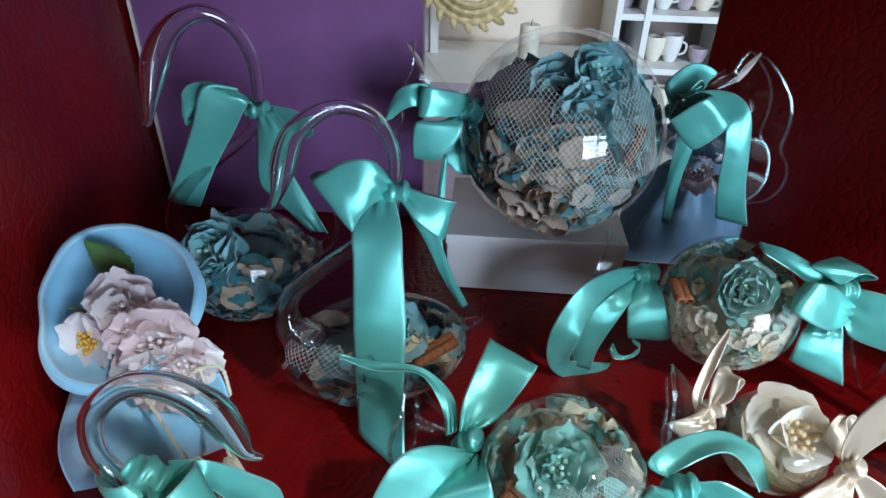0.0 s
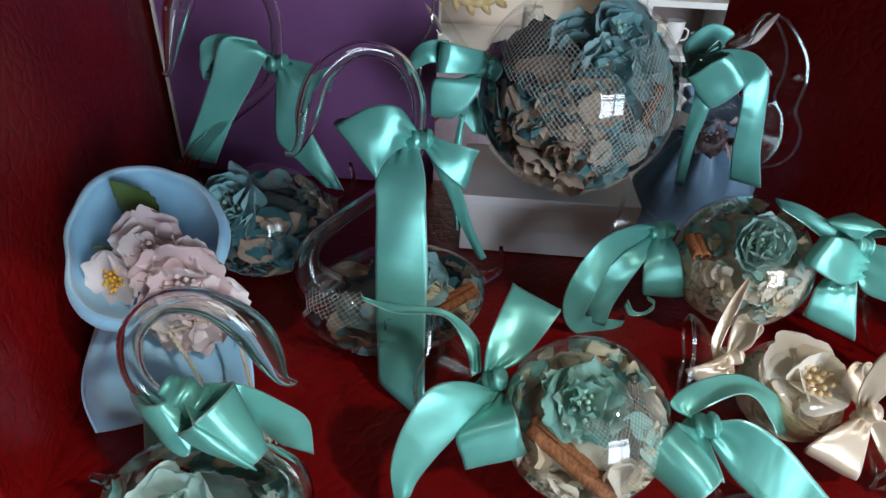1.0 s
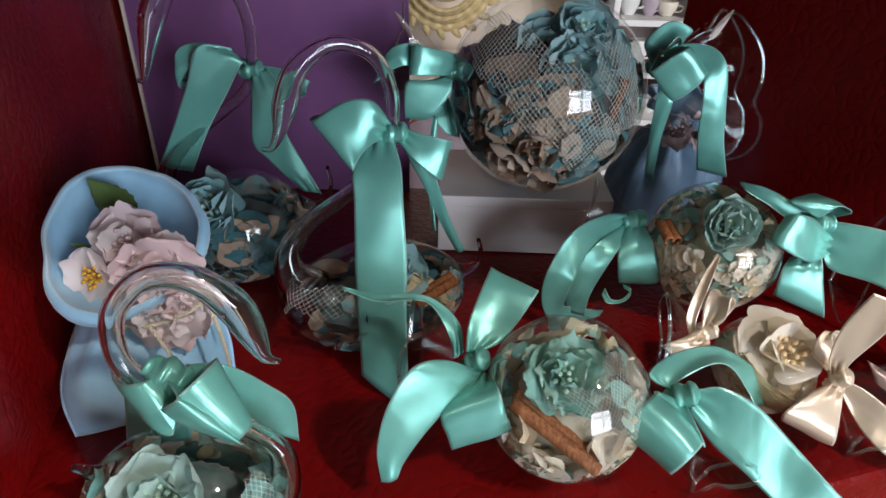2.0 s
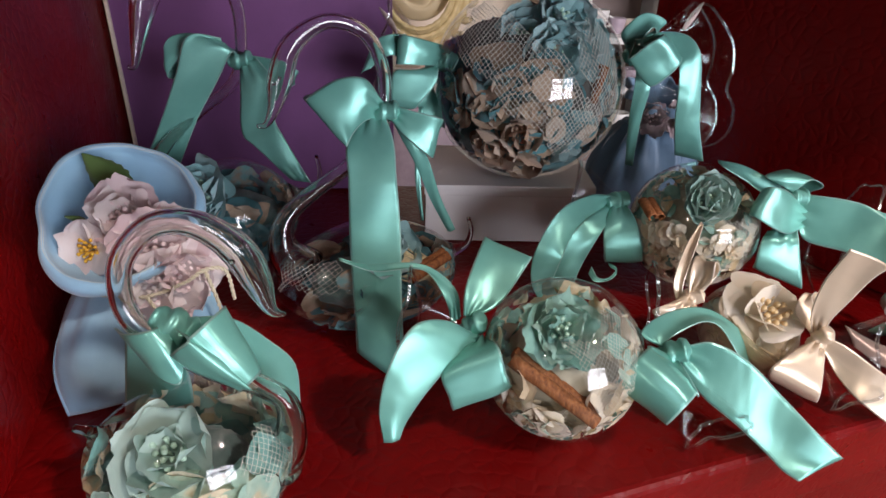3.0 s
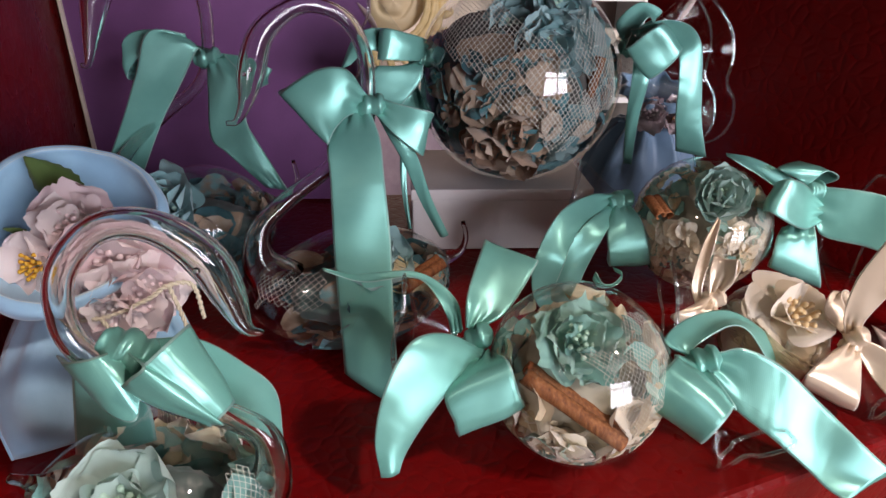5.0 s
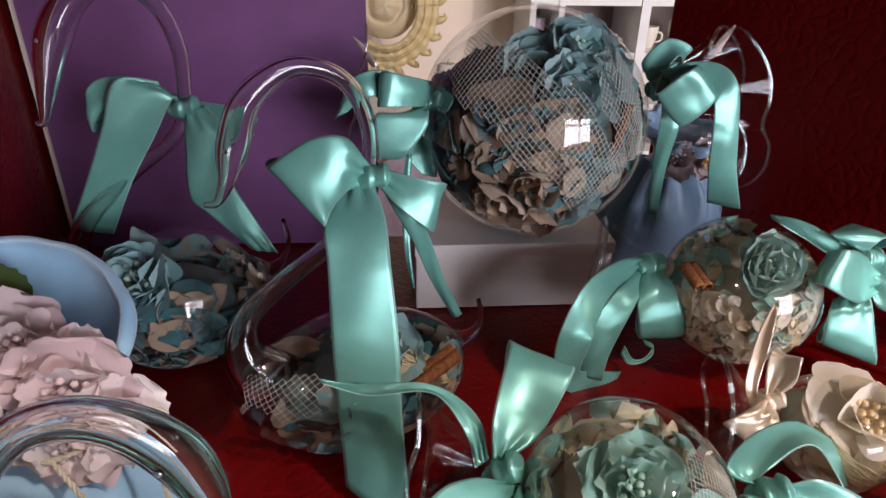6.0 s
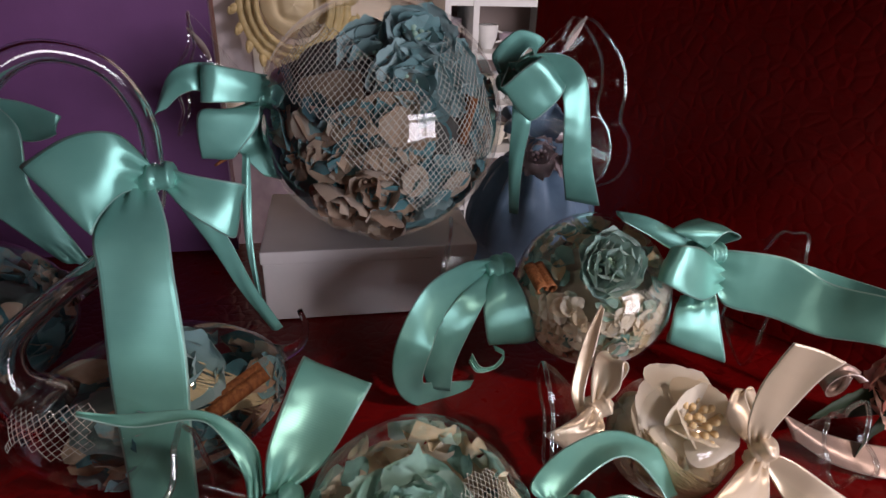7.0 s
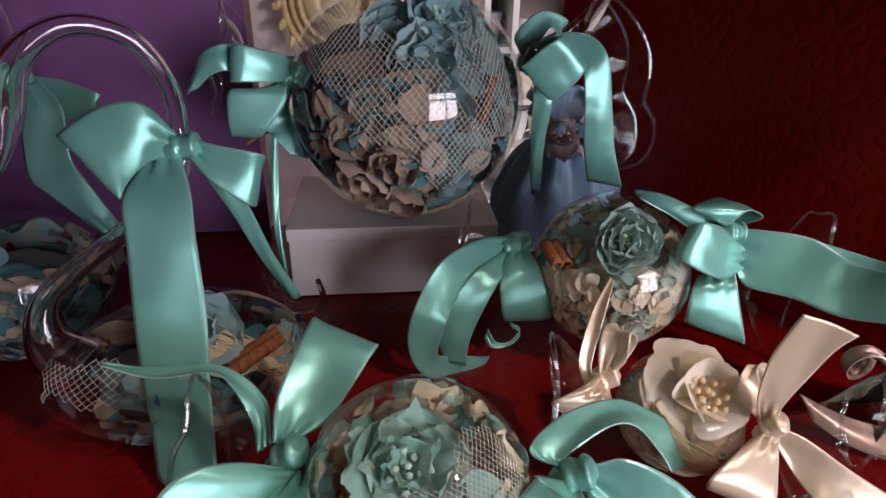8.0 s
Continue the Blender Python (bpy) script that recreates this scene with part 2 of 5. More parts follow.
def thing(name, at, label, category, group=""):
    e = new(name)
    e.empty_display_size = 0.02
    e.location = at
    e.matrix_world = Matrix.Translation(at)
    return tagged(e, label, category, group)


def spline(rows, per):
    """Catmull-Rom through rows of numbers."""
    a = np.array(rows, float)
    a = np.vstack([2 * a[0] - a[1], a, 2 * a[-1] - a[-2]])
    out = []
    for i in range(1, len(a) - 2):
        for k in range(per):
            t = k / per
            p0, p1, p2, p3 = a[i - 1:i + 3]
            out.append(0.5 * (2 * p1 + (p2 - p0) * t + (2 * p0 - 5 * p1 + 4 * p2 - p3) * t ** 2 + (3 * p1 - p0 - 3 * p2 + p3) * t ** 3))
    out.append(a[-2])
    return np.array(out)


def grid_mesh(bm, pts, nu, nv, closed_v=False):
    """pts: nu rows of nv points."""
    vs = [bm.verts.new(p) for p in pts]
    fs = []
    for i in range(nu - 1):
        for j in range(nv if closed_v else nv - 1):
            k = (j + 1) % nv
            fs.append(bm.faces.new((vs[i * nv + j], vs[i * nv + k], vs[(i + 1) * nv + k], vs[(i + 1) * nv + j])))
    return vs, fs


def ribbon(name, rows, mat, parent, curl=0.0008, label="", gather=0.9):
    """A satin ribbon lofted through cross-sections, each given by its two selvedge points."""
    s = spline(rows, 7)
    bm = bmesh.new()
    uv = bm.loops.layers.uv.new("UVMap")
    cols = 13
    pts, mid = [], (s[:, :3] + s[:, 3:]) / 2
    run = np.concatenate([[0], np.cumsum(np.linalg.norm(np.diff(mid, axis=0), axis=1))])
    tang = np.gradient(mid, axis=0)
    ph = random.uniform(0, 6)
    for i, r in enumerate(s):
        a, b = r[:3], r[3:]
        n = np.cross(tang[i], b - a)
        n = n / (np.linalg.norm(n) + 1e-9)
        for j in range(cols):
            u = j / (cols - 1)
            tight = gather * max(0.0, 1 - min(run[i], run[-1] - run[i] if name == 'ribbon_loop' else 1.0) / 0.014) * (len(rows) > 4)
            lift = curl * (np.sin(np.pi * u) * 1.2 + 0.5 * np.sin(2 * np.pi * u + ph + run[i] * 90) + 2.2 * tight * np.sin(5.2 * np.pi * u + ph))
            pts.append(a + (b - a) * u + n * lift)
    vs, fs = grid_mesh(bm, [tuple(p) for p in pts], len(s), cols)
    index = {v: i for i, v in enumerate(vs)}
    for f in fs:
        for lp in f.loops:
            i = index[lp.vert]
            lp[uv].uv = ((i % cols) / (cols - 1), run[i // cols] / 0.025)
    ob = part(name, bm, mat, parent, label)
    so = ob.modifiers.new("thickness", 'SOLIDIFY')
    so.thickness, so.offset = 0.0005, 0.0
    return ob


def knot(name, at, size, axis, mat, parent):
    """A pulled knot: a squat roll with creases round it."""
    bm = bmesh.new()
    uv = bm.loops.layers.uv.new("UVMap")
    q = Vector(axis).to_track_quat('Z', 'Y')
    pts = []
    nu, nv = 25, 24
    for i in range(nu):
        a = math.pi * i / (nu - 1)
        for j in range(nv):
            w = 2 * math.pi * j / nv
            r = math.sin(a) ** 0.45 * (1 + 0.10 * math.sin(2 * w + 1.5) + 0.13 * math.sin(7 * math.cos(a) + 1.6 * math.sin(w)) + 0.07 * math.sin(15 * math.cos(a) - 2 * math.sin(2 * w))) + 1e-4
            p = q @ Vector((r * math.cos(w) * size * 0.7, r * math.sin(w) * size * 0.7, -math.cos(a) * size))
            pts.append(Vector(at) + p)
    vs, fs = grid_mesh(bm, pts, nu, nv, True)
    for f in fs:
        for k, lp in enumerate(f.loops):
            lp[uv].uv = (0.3 + 0.1 * (k % 2), 0.3 + 0.1 * (k // 2))
    return part(name, bm, mat, parent)


def bow(parent, at, size, axis, mat, pieces, label):
    """A tied bow: the knot, with its loops and tails as ribbons of their own."""
    k = knot("bow", at, size, axis, mat, parent)
    tagged(k, label)
    for key in pieces:
        ribbon("ribbon_tail" if "tail" in key or "thin" in key or "main" in key or "up" in key else "ribbon_loop", RIBBONS[key], mat, k, gather=0.12 if key.startswith("s3") or key == "fr_low" else 0.9)
    return k


def tube_mesh(bm, rows, sides=14, per=5, flip=False, scale=1.0):
    """A drawn tube through (x, y, z, radius)."""
    s = spline(rows, per)
    c, rad = s[:, :3], np.maximum(s[:, 3], 0.0004) * scale
    t = np.gradient(c, axis=0)
    t /= np.linalg.norm(t, axis=1)[:, None] + 1e-12
    up = np.array((0.3, -0.9, 0.2))
    pts = []
    for i in range(len(s)):
        u = up - t[i] * (up @ t[i])
        u /= np.linalg.norm(u)
        up = u
        v = np.cross(t[i], u)
        for j in range(sides):
            w = 2 * math.pi * j / sides * (-1 if flip else 1)
            pts.append(tuple(c[i] + rad[i] * (math.cos(w) * u + math.sin(w) * v)))
    vs, fs = grid_mesh(bm, pts, len(s), sides, True)
    bm.faces.new(vs[:sides][::-1])
    bm.faces.new(vs[-sides:])
    return vs


def axes(direction):
    q = Vector(direction).normalized().to_track_quat('Z', 'Y').to_matrix()
    return q


def lathe(bm, at, direction, profile, sides=40, wave=0.0, lobes=5, squash=1.0, per=4, phase=0.0, pleat=0.0):
    """profile: (along, radius) from the start; wave grows towards the end, as a crimped rim."""
    s = spline(profile, per)
    m = axes(direction)
    pts = []
    n = len(s)
    for i, (h, r) in enumerate(s):
        k = (i / (n - 1)) ** 2
        for j in range(sides):
            w = 2 * math.pi * j / sides
            crimp = math.cos(lobes * w + phase) + 0.9 * noise.noise(Vector((2 * math.cos(w), 2 * math.sin(w), h * 30 + phase * 3)))
            rr = max(r, 0.0002) * (1 + wave * k * crimp + pleat * (i / (n - 1)) * (1.3 - i / (n - 1)) * math.sin(round(4.3 * lobes) * w + 2 * math.sin(w)))
            hh = h + 0.35 * wave * k * abs(r) * math.sin(lobes * w + 1.0 + phase)
            pts.append(Vector(at) + m @ Vector((rr * math.cos(w) * squash, rr * math.sin(w), hh)))
    return grid_mesh(bm, pts, n, sides, True)


def ball(bm, at, r, squash=1.0, dent=0.012):
    bmesh.ops.create_uvsphere(bm, u_segments=56, v_segments=36, radius=r)
    for v in bm.verts:
        d = v.co.normalized()
        v.co *= 1 + dent * noise.noise(d * 1.6 + Vector(at) * 30)
        v.co.z *= squash
        v.co += Vector(at)


def flare(parent, at, direction, length, radius, lobes=4, wave=0.22, phase=0.0, squash=0.75):
    """The crimped, sweet-wrapper end of a blown glass ball, with its thicker fire-polished rim."""
    bm = bmesh.new()
    vs, _ = lathe(bm, at, direction, [(0, 0.0045), (length * 0.18, 0.0042), (length * 0.5, radius * 0.5), (length * 0.85, radius * 0.92), (length, radius)], 72, wave, lobes, squash, 4, phase, 0.045)
    rim = [v.co.copy() for v in vs[-72:]]
    ob = part("glass_end", bm, THIN, parent)
    bm = bmesh.new()
    tube_mesh(bm, [(*p, 0.0010) for p in rim + rim[:1]], 6, 2)
    part("rim", bm, RIM, ob)
    return ob


def fan_end(parent, neck, outline, depth):
    """A flattened, fan-shaped glass end: a throat that opens to a closed rim, front and back."""
    loop = spline(outline, 6)
    n = len(loop)
    front = [Vector((x, neck[1] - depth * math.sin(math.pi * (i + 0.5) / n), z)) for i, (x, z) in enumerate(loop)]
    back = [Vector((x - 0.004, neck[1] + depth * math.sin(math.pi * (i + 0.5) / n), z)) for i, (x, z) in enumerate(loop)][::-1]
    rim = front + back
    m = len(rim)
    bm = bmesh.new()
    pts = []
    for k in range(10):
        t = k / 9
        for j, p in enumerate(rim):
            w = 2 * math.pi * j / m
            q = Vector(neck) + Vector((0, -0.0045 * math.sin(w), 0.0045 * math.cos(w)))
            fold = 0.0022 * math.sin(math.pi * t) * math.sin(9 * w)
            pts.append(q.lerp(p, t ** 1.15) + Vector((0, fold, 0)))
    grid_mesh(bm, pts, 10, m, True)
    ob = part("glass_end", bm, THIN, parent)
    bm = bmesh.new()
    tube_mesh(bm, [(*p, 0.0011) for p in rim + rim[:1]], 6, 1)
    part("rim", bm, RIM, ob)
    return ob


def petal_mesh(name, mat, length, width, cup, ruffle, seed, tip=0.5):
    """One silk petal: rounded blade, cupped, with a ruffled edge. Base at the origin, growing along z, facing y."""
    rnd = random.Random(seed)
    bm = bmesh.new()
    nu, nv = 8, 13
    crisp = min(1.0, ruffle * 7)
    jag = [rnd.uniform(-0.5, 0.5) for _ in range(nv)]
    p1, p2 = rnd.uniform(0, 6), rnd.uniform(0, 6)
    pts = []
    for i in range(nu):
        t = i / (nu - 1)
        half = width * (math.sin(math.pi * min(1, 0.1 + 0.78 * t)) ** 0.7) * 0.5
        for j in range(nv):
            u = j / (nv - 1) * 2 - 1
            edge = 1 - tip * 0.35 * u * u * t
            z = length * t * edge
            y = cup * length * (u * u * 0.5 + (t ** 2) * 0.55) + ruffle * length * t * t * math.sin(u * 4.2 + p1) * 0.6
            pts.append((u * half, y + 0.05 * length * t ** 4 * jag[j] * crisp, z + ruffle * length * 0.3 * t * math.sin(u * 5.5 + p2) + 0.10 * length * t ** 6 * jag[-1 - j] * crisp))
    grid_mesh(bm, pts, nu, nv)
    return mesh_of(bm, mat, name)


PETALS = {}
STYLE = {"teal_silk_petal": (1.5, 0.09, 0.24), "mint_silk_petal": (1.2, 0.18, 0.22), "blush_silk_petal": (1.45, 0.14, 0.2), "ivory_silk_petal": (1.7, 0.035, -0.10), "pale_mint_petal": (1.5, 0.08, 0.3), "dried_tan_petal": (1.5, 0.09, 0.5), "dried_teal_petal": (1.5, 0.10, 0.45)}


def petal_set(mat):
    if mat.name not in PETALS:
        wide, ruf, cup = STYLE.get(mat.name, (1.0, 0.12, 0.3))
        PETALS[mat.name] = [petal_mesh("petal", mat, 1.0, wide * (0.92 + 0.1 * k), cup, ruf * (0.7 + 0.25 * k), 3 + k) for k in range(4)]
    return PETALS[mat.name]


def flower(parent, at, direction, radius, mat, rings=3, core=STAMEN, seed=1, label="", open_=1.0, count=6):
    """A silk flower: a core of stamens with rings of separate petals round it."""
    rnd = random.Random(seed)
    m = axes(direction)
    bm = bmesh.new()
    for k in range(16):
        a, rr = k * 2.4, 0.05 * math.sqrt(k) * radius
        base = Vector((rr * math.cos(a), rr * math.sin(a), 0.0))
        top = base * 2.2 + Vector((0, 0, radius * rnd.uniform(0.28, 0.42)))
        b, t = Vector(at) + m @ base, Vector(at) + m @ top
        tube_mesh(bm, [(*b, radius * 0.015), (*((b + t) / 2), radius * 0.018), (*t, radius * 0.075), (*(t + (t - b) * 0.12), radius * 0.02)], 5, 2)
    heart = part("flower", bm, core, parent, label)
    meshes = petal_set(mat)
    for ring in range(rings):
        f = (ring + 1) / rings
        n = count + ring
        for k in range(n):
            w = 2 * math.pi * (k + 0.5 * (ring % 2)) / n + rnd.uniform(-0.25, 0.25)
            lean = (0.25 + 1.05 * f * open_) + rnd.uniform(-0.18, 0.18)
            size = radius * (0.55 + 0.5 * f) * rnd.uniform(0.85, 1.12)
            local = Matrix.Rotation(w, 4, 'Z') @ Matrix.Translation((0, radius * 0.08 * f, -radius * 0.12 * ring)) @ Matrix.Rotation(-lean, 4, 'X') @ Matrix.Rotation(math.pi, 4, 'Z') @ Matrix.Rotation(rnd.uniform(-0.3, 0.3), 4, 'Z') @ Matrix.Diagonal((size, size, size, 1))
            p = new("petal", meshes[rnd.randrange(4)])
            p.parent = heart
            p.matrix_world = Matrix.Translation(at) @ m.to_4x4() @ local
    return heart


def potpourri(parent, at, r, level, count, mat, seed, squash=1.0, size=0.3, axis=None, deep=0.55, off=(), loose=0.3):
    """Dried petals and bark shavings heaped in a glass body up to a level."""
    rnd = random.Random(seed)
    bm = bmesh.new()
    n = 0
    while n < count:
        d = Vector((rnd.gauss(0, 1), rnd.gauss(0, 1), rnd.gauss(0, 1))).normalized()
        rr = r * rnd.uniform(deep, 0.93)
        p = d * rr
        top = level * r + 0.12 * r * noise.noise(d * 3)
        here = Vector(at) + (axis @ p if axis else p)
        if p.z > top or any((here - Vector(o)).length < q for o, q in off):
            continue
        n += 1
        face = (d + Vector((rnd.gauss(0, loose), rnd.gauss(0, loose), rnd.gauss(0, loose)))).normalized()
        m = face.to_track_quat('Y', 'Z').to_matrix() @ Matrix.Rotation(rnd.uniform(0, 6.28), 3, 'Y')
        s = r * size * rnd.uniform(0.6, 1.25)
        asp, cup, roll, ph = rnd.uniform(0.65, 1.15), rnd.uniform(-0.8, 2.0) * loose, rnd.uniform(-1.3, 3.0) * loose, rnd.uniform(0, 6.28)
        pts = []
        for i in range(6):
            t = i / 5
            half = asp * 0.5 * math.sin(math.pi * (0.06 + 0.82 * t)) ** 0.6
            for j in range(6):
                u = j / 2.5 - 1
                crimp = 0.10 * t * math.sin(4.5 * u + ph) + 0.05 * math.sin(7 * t + 3 * u + ph)
                q = Vector((u * half + rnd.uniform(-0.02, 0.02), cup * u * u * 0.7 + roll * 1.4 * (t - 0.4) ** 2 + crimp, t - 0.5 - 0.16 * u * u * t + rnd.uniform(-0.03, 0.03)))
                w = p + m @ (q * s)
                if w.length > r * 0.965:
                    w = w.normalized() * r * 0.965
                if axis:
                    w = axis @ w
                w.z *= squash
                pts.append(Vector(at) + w)
        grid_mesh(bm, pts, 6, 6)
    ob = part("potpourri", bm, mat, parent)
    ob["kind"] = "stuff"
    return ob


def wadding(parent, at, r, level, mat, seed, axis=None, drop=0.0):
    """The packed, crumpled body of the filling, with a domed top."""
    bm = bmesh.new()
    bmesh.ops.create_icosphere(bm, subdivisions=4, radius=1.0)
    for v in bm.verts:
        d = v.co.normalized()
        k = 1 + 0.10 * noise.noise(d * 4 + Vector((seed, 0, 0))) + 0.12 * noise.noise(d * 10 + Vector((0, seed, 0))) + 0.05 * noise.noise(d * 22 + Vector((seed, seed, 0)))
        q = d * r * 0.84 * min(k, 1.1)
        if q.z > level * r:
            q.z = level * r + (q.z - level * r) * 0.6
        q.z -= drop * r
        v.co = Vector(at) + (axis @ q if axis else q)
    ob = part("filling", bm, mat, parent)
    ob["kind"] = "stuff"
    return ob


def netting(parent, at, r, look_dir, up, inside, step=0.062, wire=0.0028, extent=1.25, warp=None):
    """Open diamond netting that lies against the inside of the glass."""
    z = Vector(look_dir).normalized()
    x = Vector(up).cross(z).normalized()
    y = z.cross(x)
    bm = bmesh.new()
    w = wire * r * 1.2
    k = int(extent / step) + 1

    def place(u, v):
        u2, v2 = u + 0.015 * math.sin(9 * v + 4 * u), v + 0.02 * math.sin(7 * u)
        l = math.sqrt(u2 * u2 + v2 * v2) + 1e-9
        a = min(l, 1.7)
        d = (x * (u2 / l) + y * (v2 / l)) * math.sin(a) + z * math.cos(a)
        q = d * r * 0.975
        if warp:
            q = warp @ q
        return Vector(at) + q, d

    for way in (0, 1):
        for i in range(-2 * k, 2 * k):
            run = []
            for j in range(-2 * k, 2 * k + 1):
                s, t = i * step, j * step
                u, v = (s + t) * 0.62, (s - t) * 0.78 * (1 if way else -1)
                if inside(u, v) and math.hypot(u, v) < 1.6:
                    run.append(place(u, v))
                else:
                    if len(run) > 1:
                        wire_strip(bm, run, w)
                    run = []
            if len(run) > 1:
                wire_strip(bm, run, w)
    ob = part("netting", bm, NETTING, parent)
    ob["kind"] = "stuff"
    return ob


def wire_strip(bm, run, w):
    prev = None
    for i, (p, d) in enumerate(run):
        q = run[min(i + 1, len(run) - 1)][0] - run[max(i - 1, 0)][0]
        s = d.cross(q).normalized() * w
        ring = [bm.verts.new(p + s), bm.verts.new(p - s * 0.5 + d * w), bm.verts.new(p - s * 0.5 - d * w)]
        if prev:
            for a in range(3):
                b = (a + 1) % 3
                bm.faces.new((prev[a], prev[b], ring[b], ring[a]))
        prev = ring


def raffia(parent, at, r, start, end, count, seed, warp=None):
    """Fine straw strands combed over the inside of the glass."""
    rnd = random.Random(seed)
    bm = bmesh.new()
    for k in range(count):
        d0 = (Vector(start) + Vector((rnd.uniform(-0.15, 0.15), rnd.uniform(-0.25, 0.25), rnd.uniform(-0.3, 0.2)))).normalized()
        d1 = (Vector(end) + Vector((rnd.uniform(-0.3, 0.3), 0, rnd.uniform(-0.25, 0.3)))).normalized()
        dm = (d0 + d1 + Vector((0, -0.3, rnd.uniform(-0.2, 0.2)))).normalized()
        run = [d * r * 0.955 for d in (d0, (d0 + dm).normalized(), dm, (dm + d1).normalized(), d1)]
        tube_mesh(bm, [(*(Vector(at) + (warp @ p if warp else p)), 0.00030) for p in run], 4, 3)
    ob = part("raffia", bm, RAFFIA, parent, "pale raffia strands")
    ob["kind"] = "stuff"
    return ob


def cinnamon(parent, a, b, r):
    """A quill of cinnamon: bark rolled inwards from both sides."""
    a, b = Vector(a), Vector(b)
    m = axes(b - a)
    bm = bmesh.new()
    prof = []
    for side in (-1, 1):
        for k in range(15):
            w = k / 14 * 4.6
            rr = r * 0.62 * (1 - 0.1 * w)
            prof.append((side * (r * 0.55 - rr * math.cos(w)) * 1.0 - side * 0, rr * math.sin(w) - r * 0.1))
    prof = prof[:15][::-1] + prof[15:]
    n = 9
    pts = []
    for i in range(n):
        t = i / (n - 1)
        for px, py in prof:
            j = 1 + 0.06 * noise.noise(Vector((px * 300, py * 300, t * 4)))
            pts.append(a + m @ Vector((px * j, py * j, (b - a).length * t)))
    grid_mesh(bm, pts, n, len(prof))
    ob = part("cinnamon_stick", bm, CINNAMON, parent)
    so = ob.modifiers.new("bark", 'SOLIDIFY')
    so.thickness = r * 0.16
    return ob


def slab(name, outline, z0, z1, mat, bevel=0.002, smooth=False):
    bm = bmesh.new()
    lo = [bm.verts.new((x, y, z0)) for x, y in outline]
    hi = [bm.verts.new((x, y, z1)) for x, y in outline]
    bm.faces.new(lo[::-1])
    bm.faces.new(hi)
    n = len(outline)
    for i in range(n):
        j = (i + 1) % n
        bm.faces.new((lo[i], lo[j], hi[j], hi[i]))
    bmesh.ops.recalc_face_normals(bm, faces=bm.faces)
    if bevel:
        bmesh.ops.bevel(bm, geom=bm.edges[:], offset=bevel, segments=3, affect='EDGES', profile=0.5)
    me = mesh_of(bm, mat, name, smooth)
    return new(name, me)


def thick_line(a, b, d):
    """Outline of a wall from a to b, of thickness d to the left of that way."""
    a, b = Vector(a), Vector(b)
    n = Vector((-(b - a).y, (b - a).x)).normalized() * d
    return [tuple(a), tuple(b), tuple(b + n), tuple(a + n)]


# ---- the cabinet's niche ----
FRONT_L, FRONT_R = (-0.190, 0.056), (0.460, 0.268)
BACK_L, BACK_R = (-0.277, 0.520), (0.1945, 0.520)
TOP = 0.272
floor = tagged(slab("floor", [FRONT_L, FRONT_R, (0.46, 0.522), (-0.32, 0.522)], -0.045, 0.0, RED, 0.004), "glossy red embossed leatherette shelf floor", "shelf", kind="structure")
wall_left = tagged(slab("wall_left", thick_line((-0.1768, 0.135), BACK_L, 0.02), 0.001, TOP, RED), "dark red embossed leatherette side wall", "wall", kind="structure")
wall_back = tagged(slab("wall_back", thick_line(BACK_L, (-0.033, 0.520), 0.02), 0.001, TOP, RED, 0.0015), "dark red leatherette back wall", "wall", kind="structure")
wall_right = tagged(slab("wall_right", thick_line((0.1945, 0.515), (0.388, 0.240), 0.02), 0.001, TOP, RED), "dark red embossed leatherette side wall", "wall", kind="structure")
# unseen; set low and deepened at the right to shade back and right wall
ceiling = tagged(slab("ceiling", [FRONT_L, (0.46, 0.220), (0.50, 0.56), (-0.32, 0.56)], TOP + 0.001, TOP + 0.04, RED, 0.004), "unseen dark red panel added to shade the niche from above", "ceiling", kind="structure")


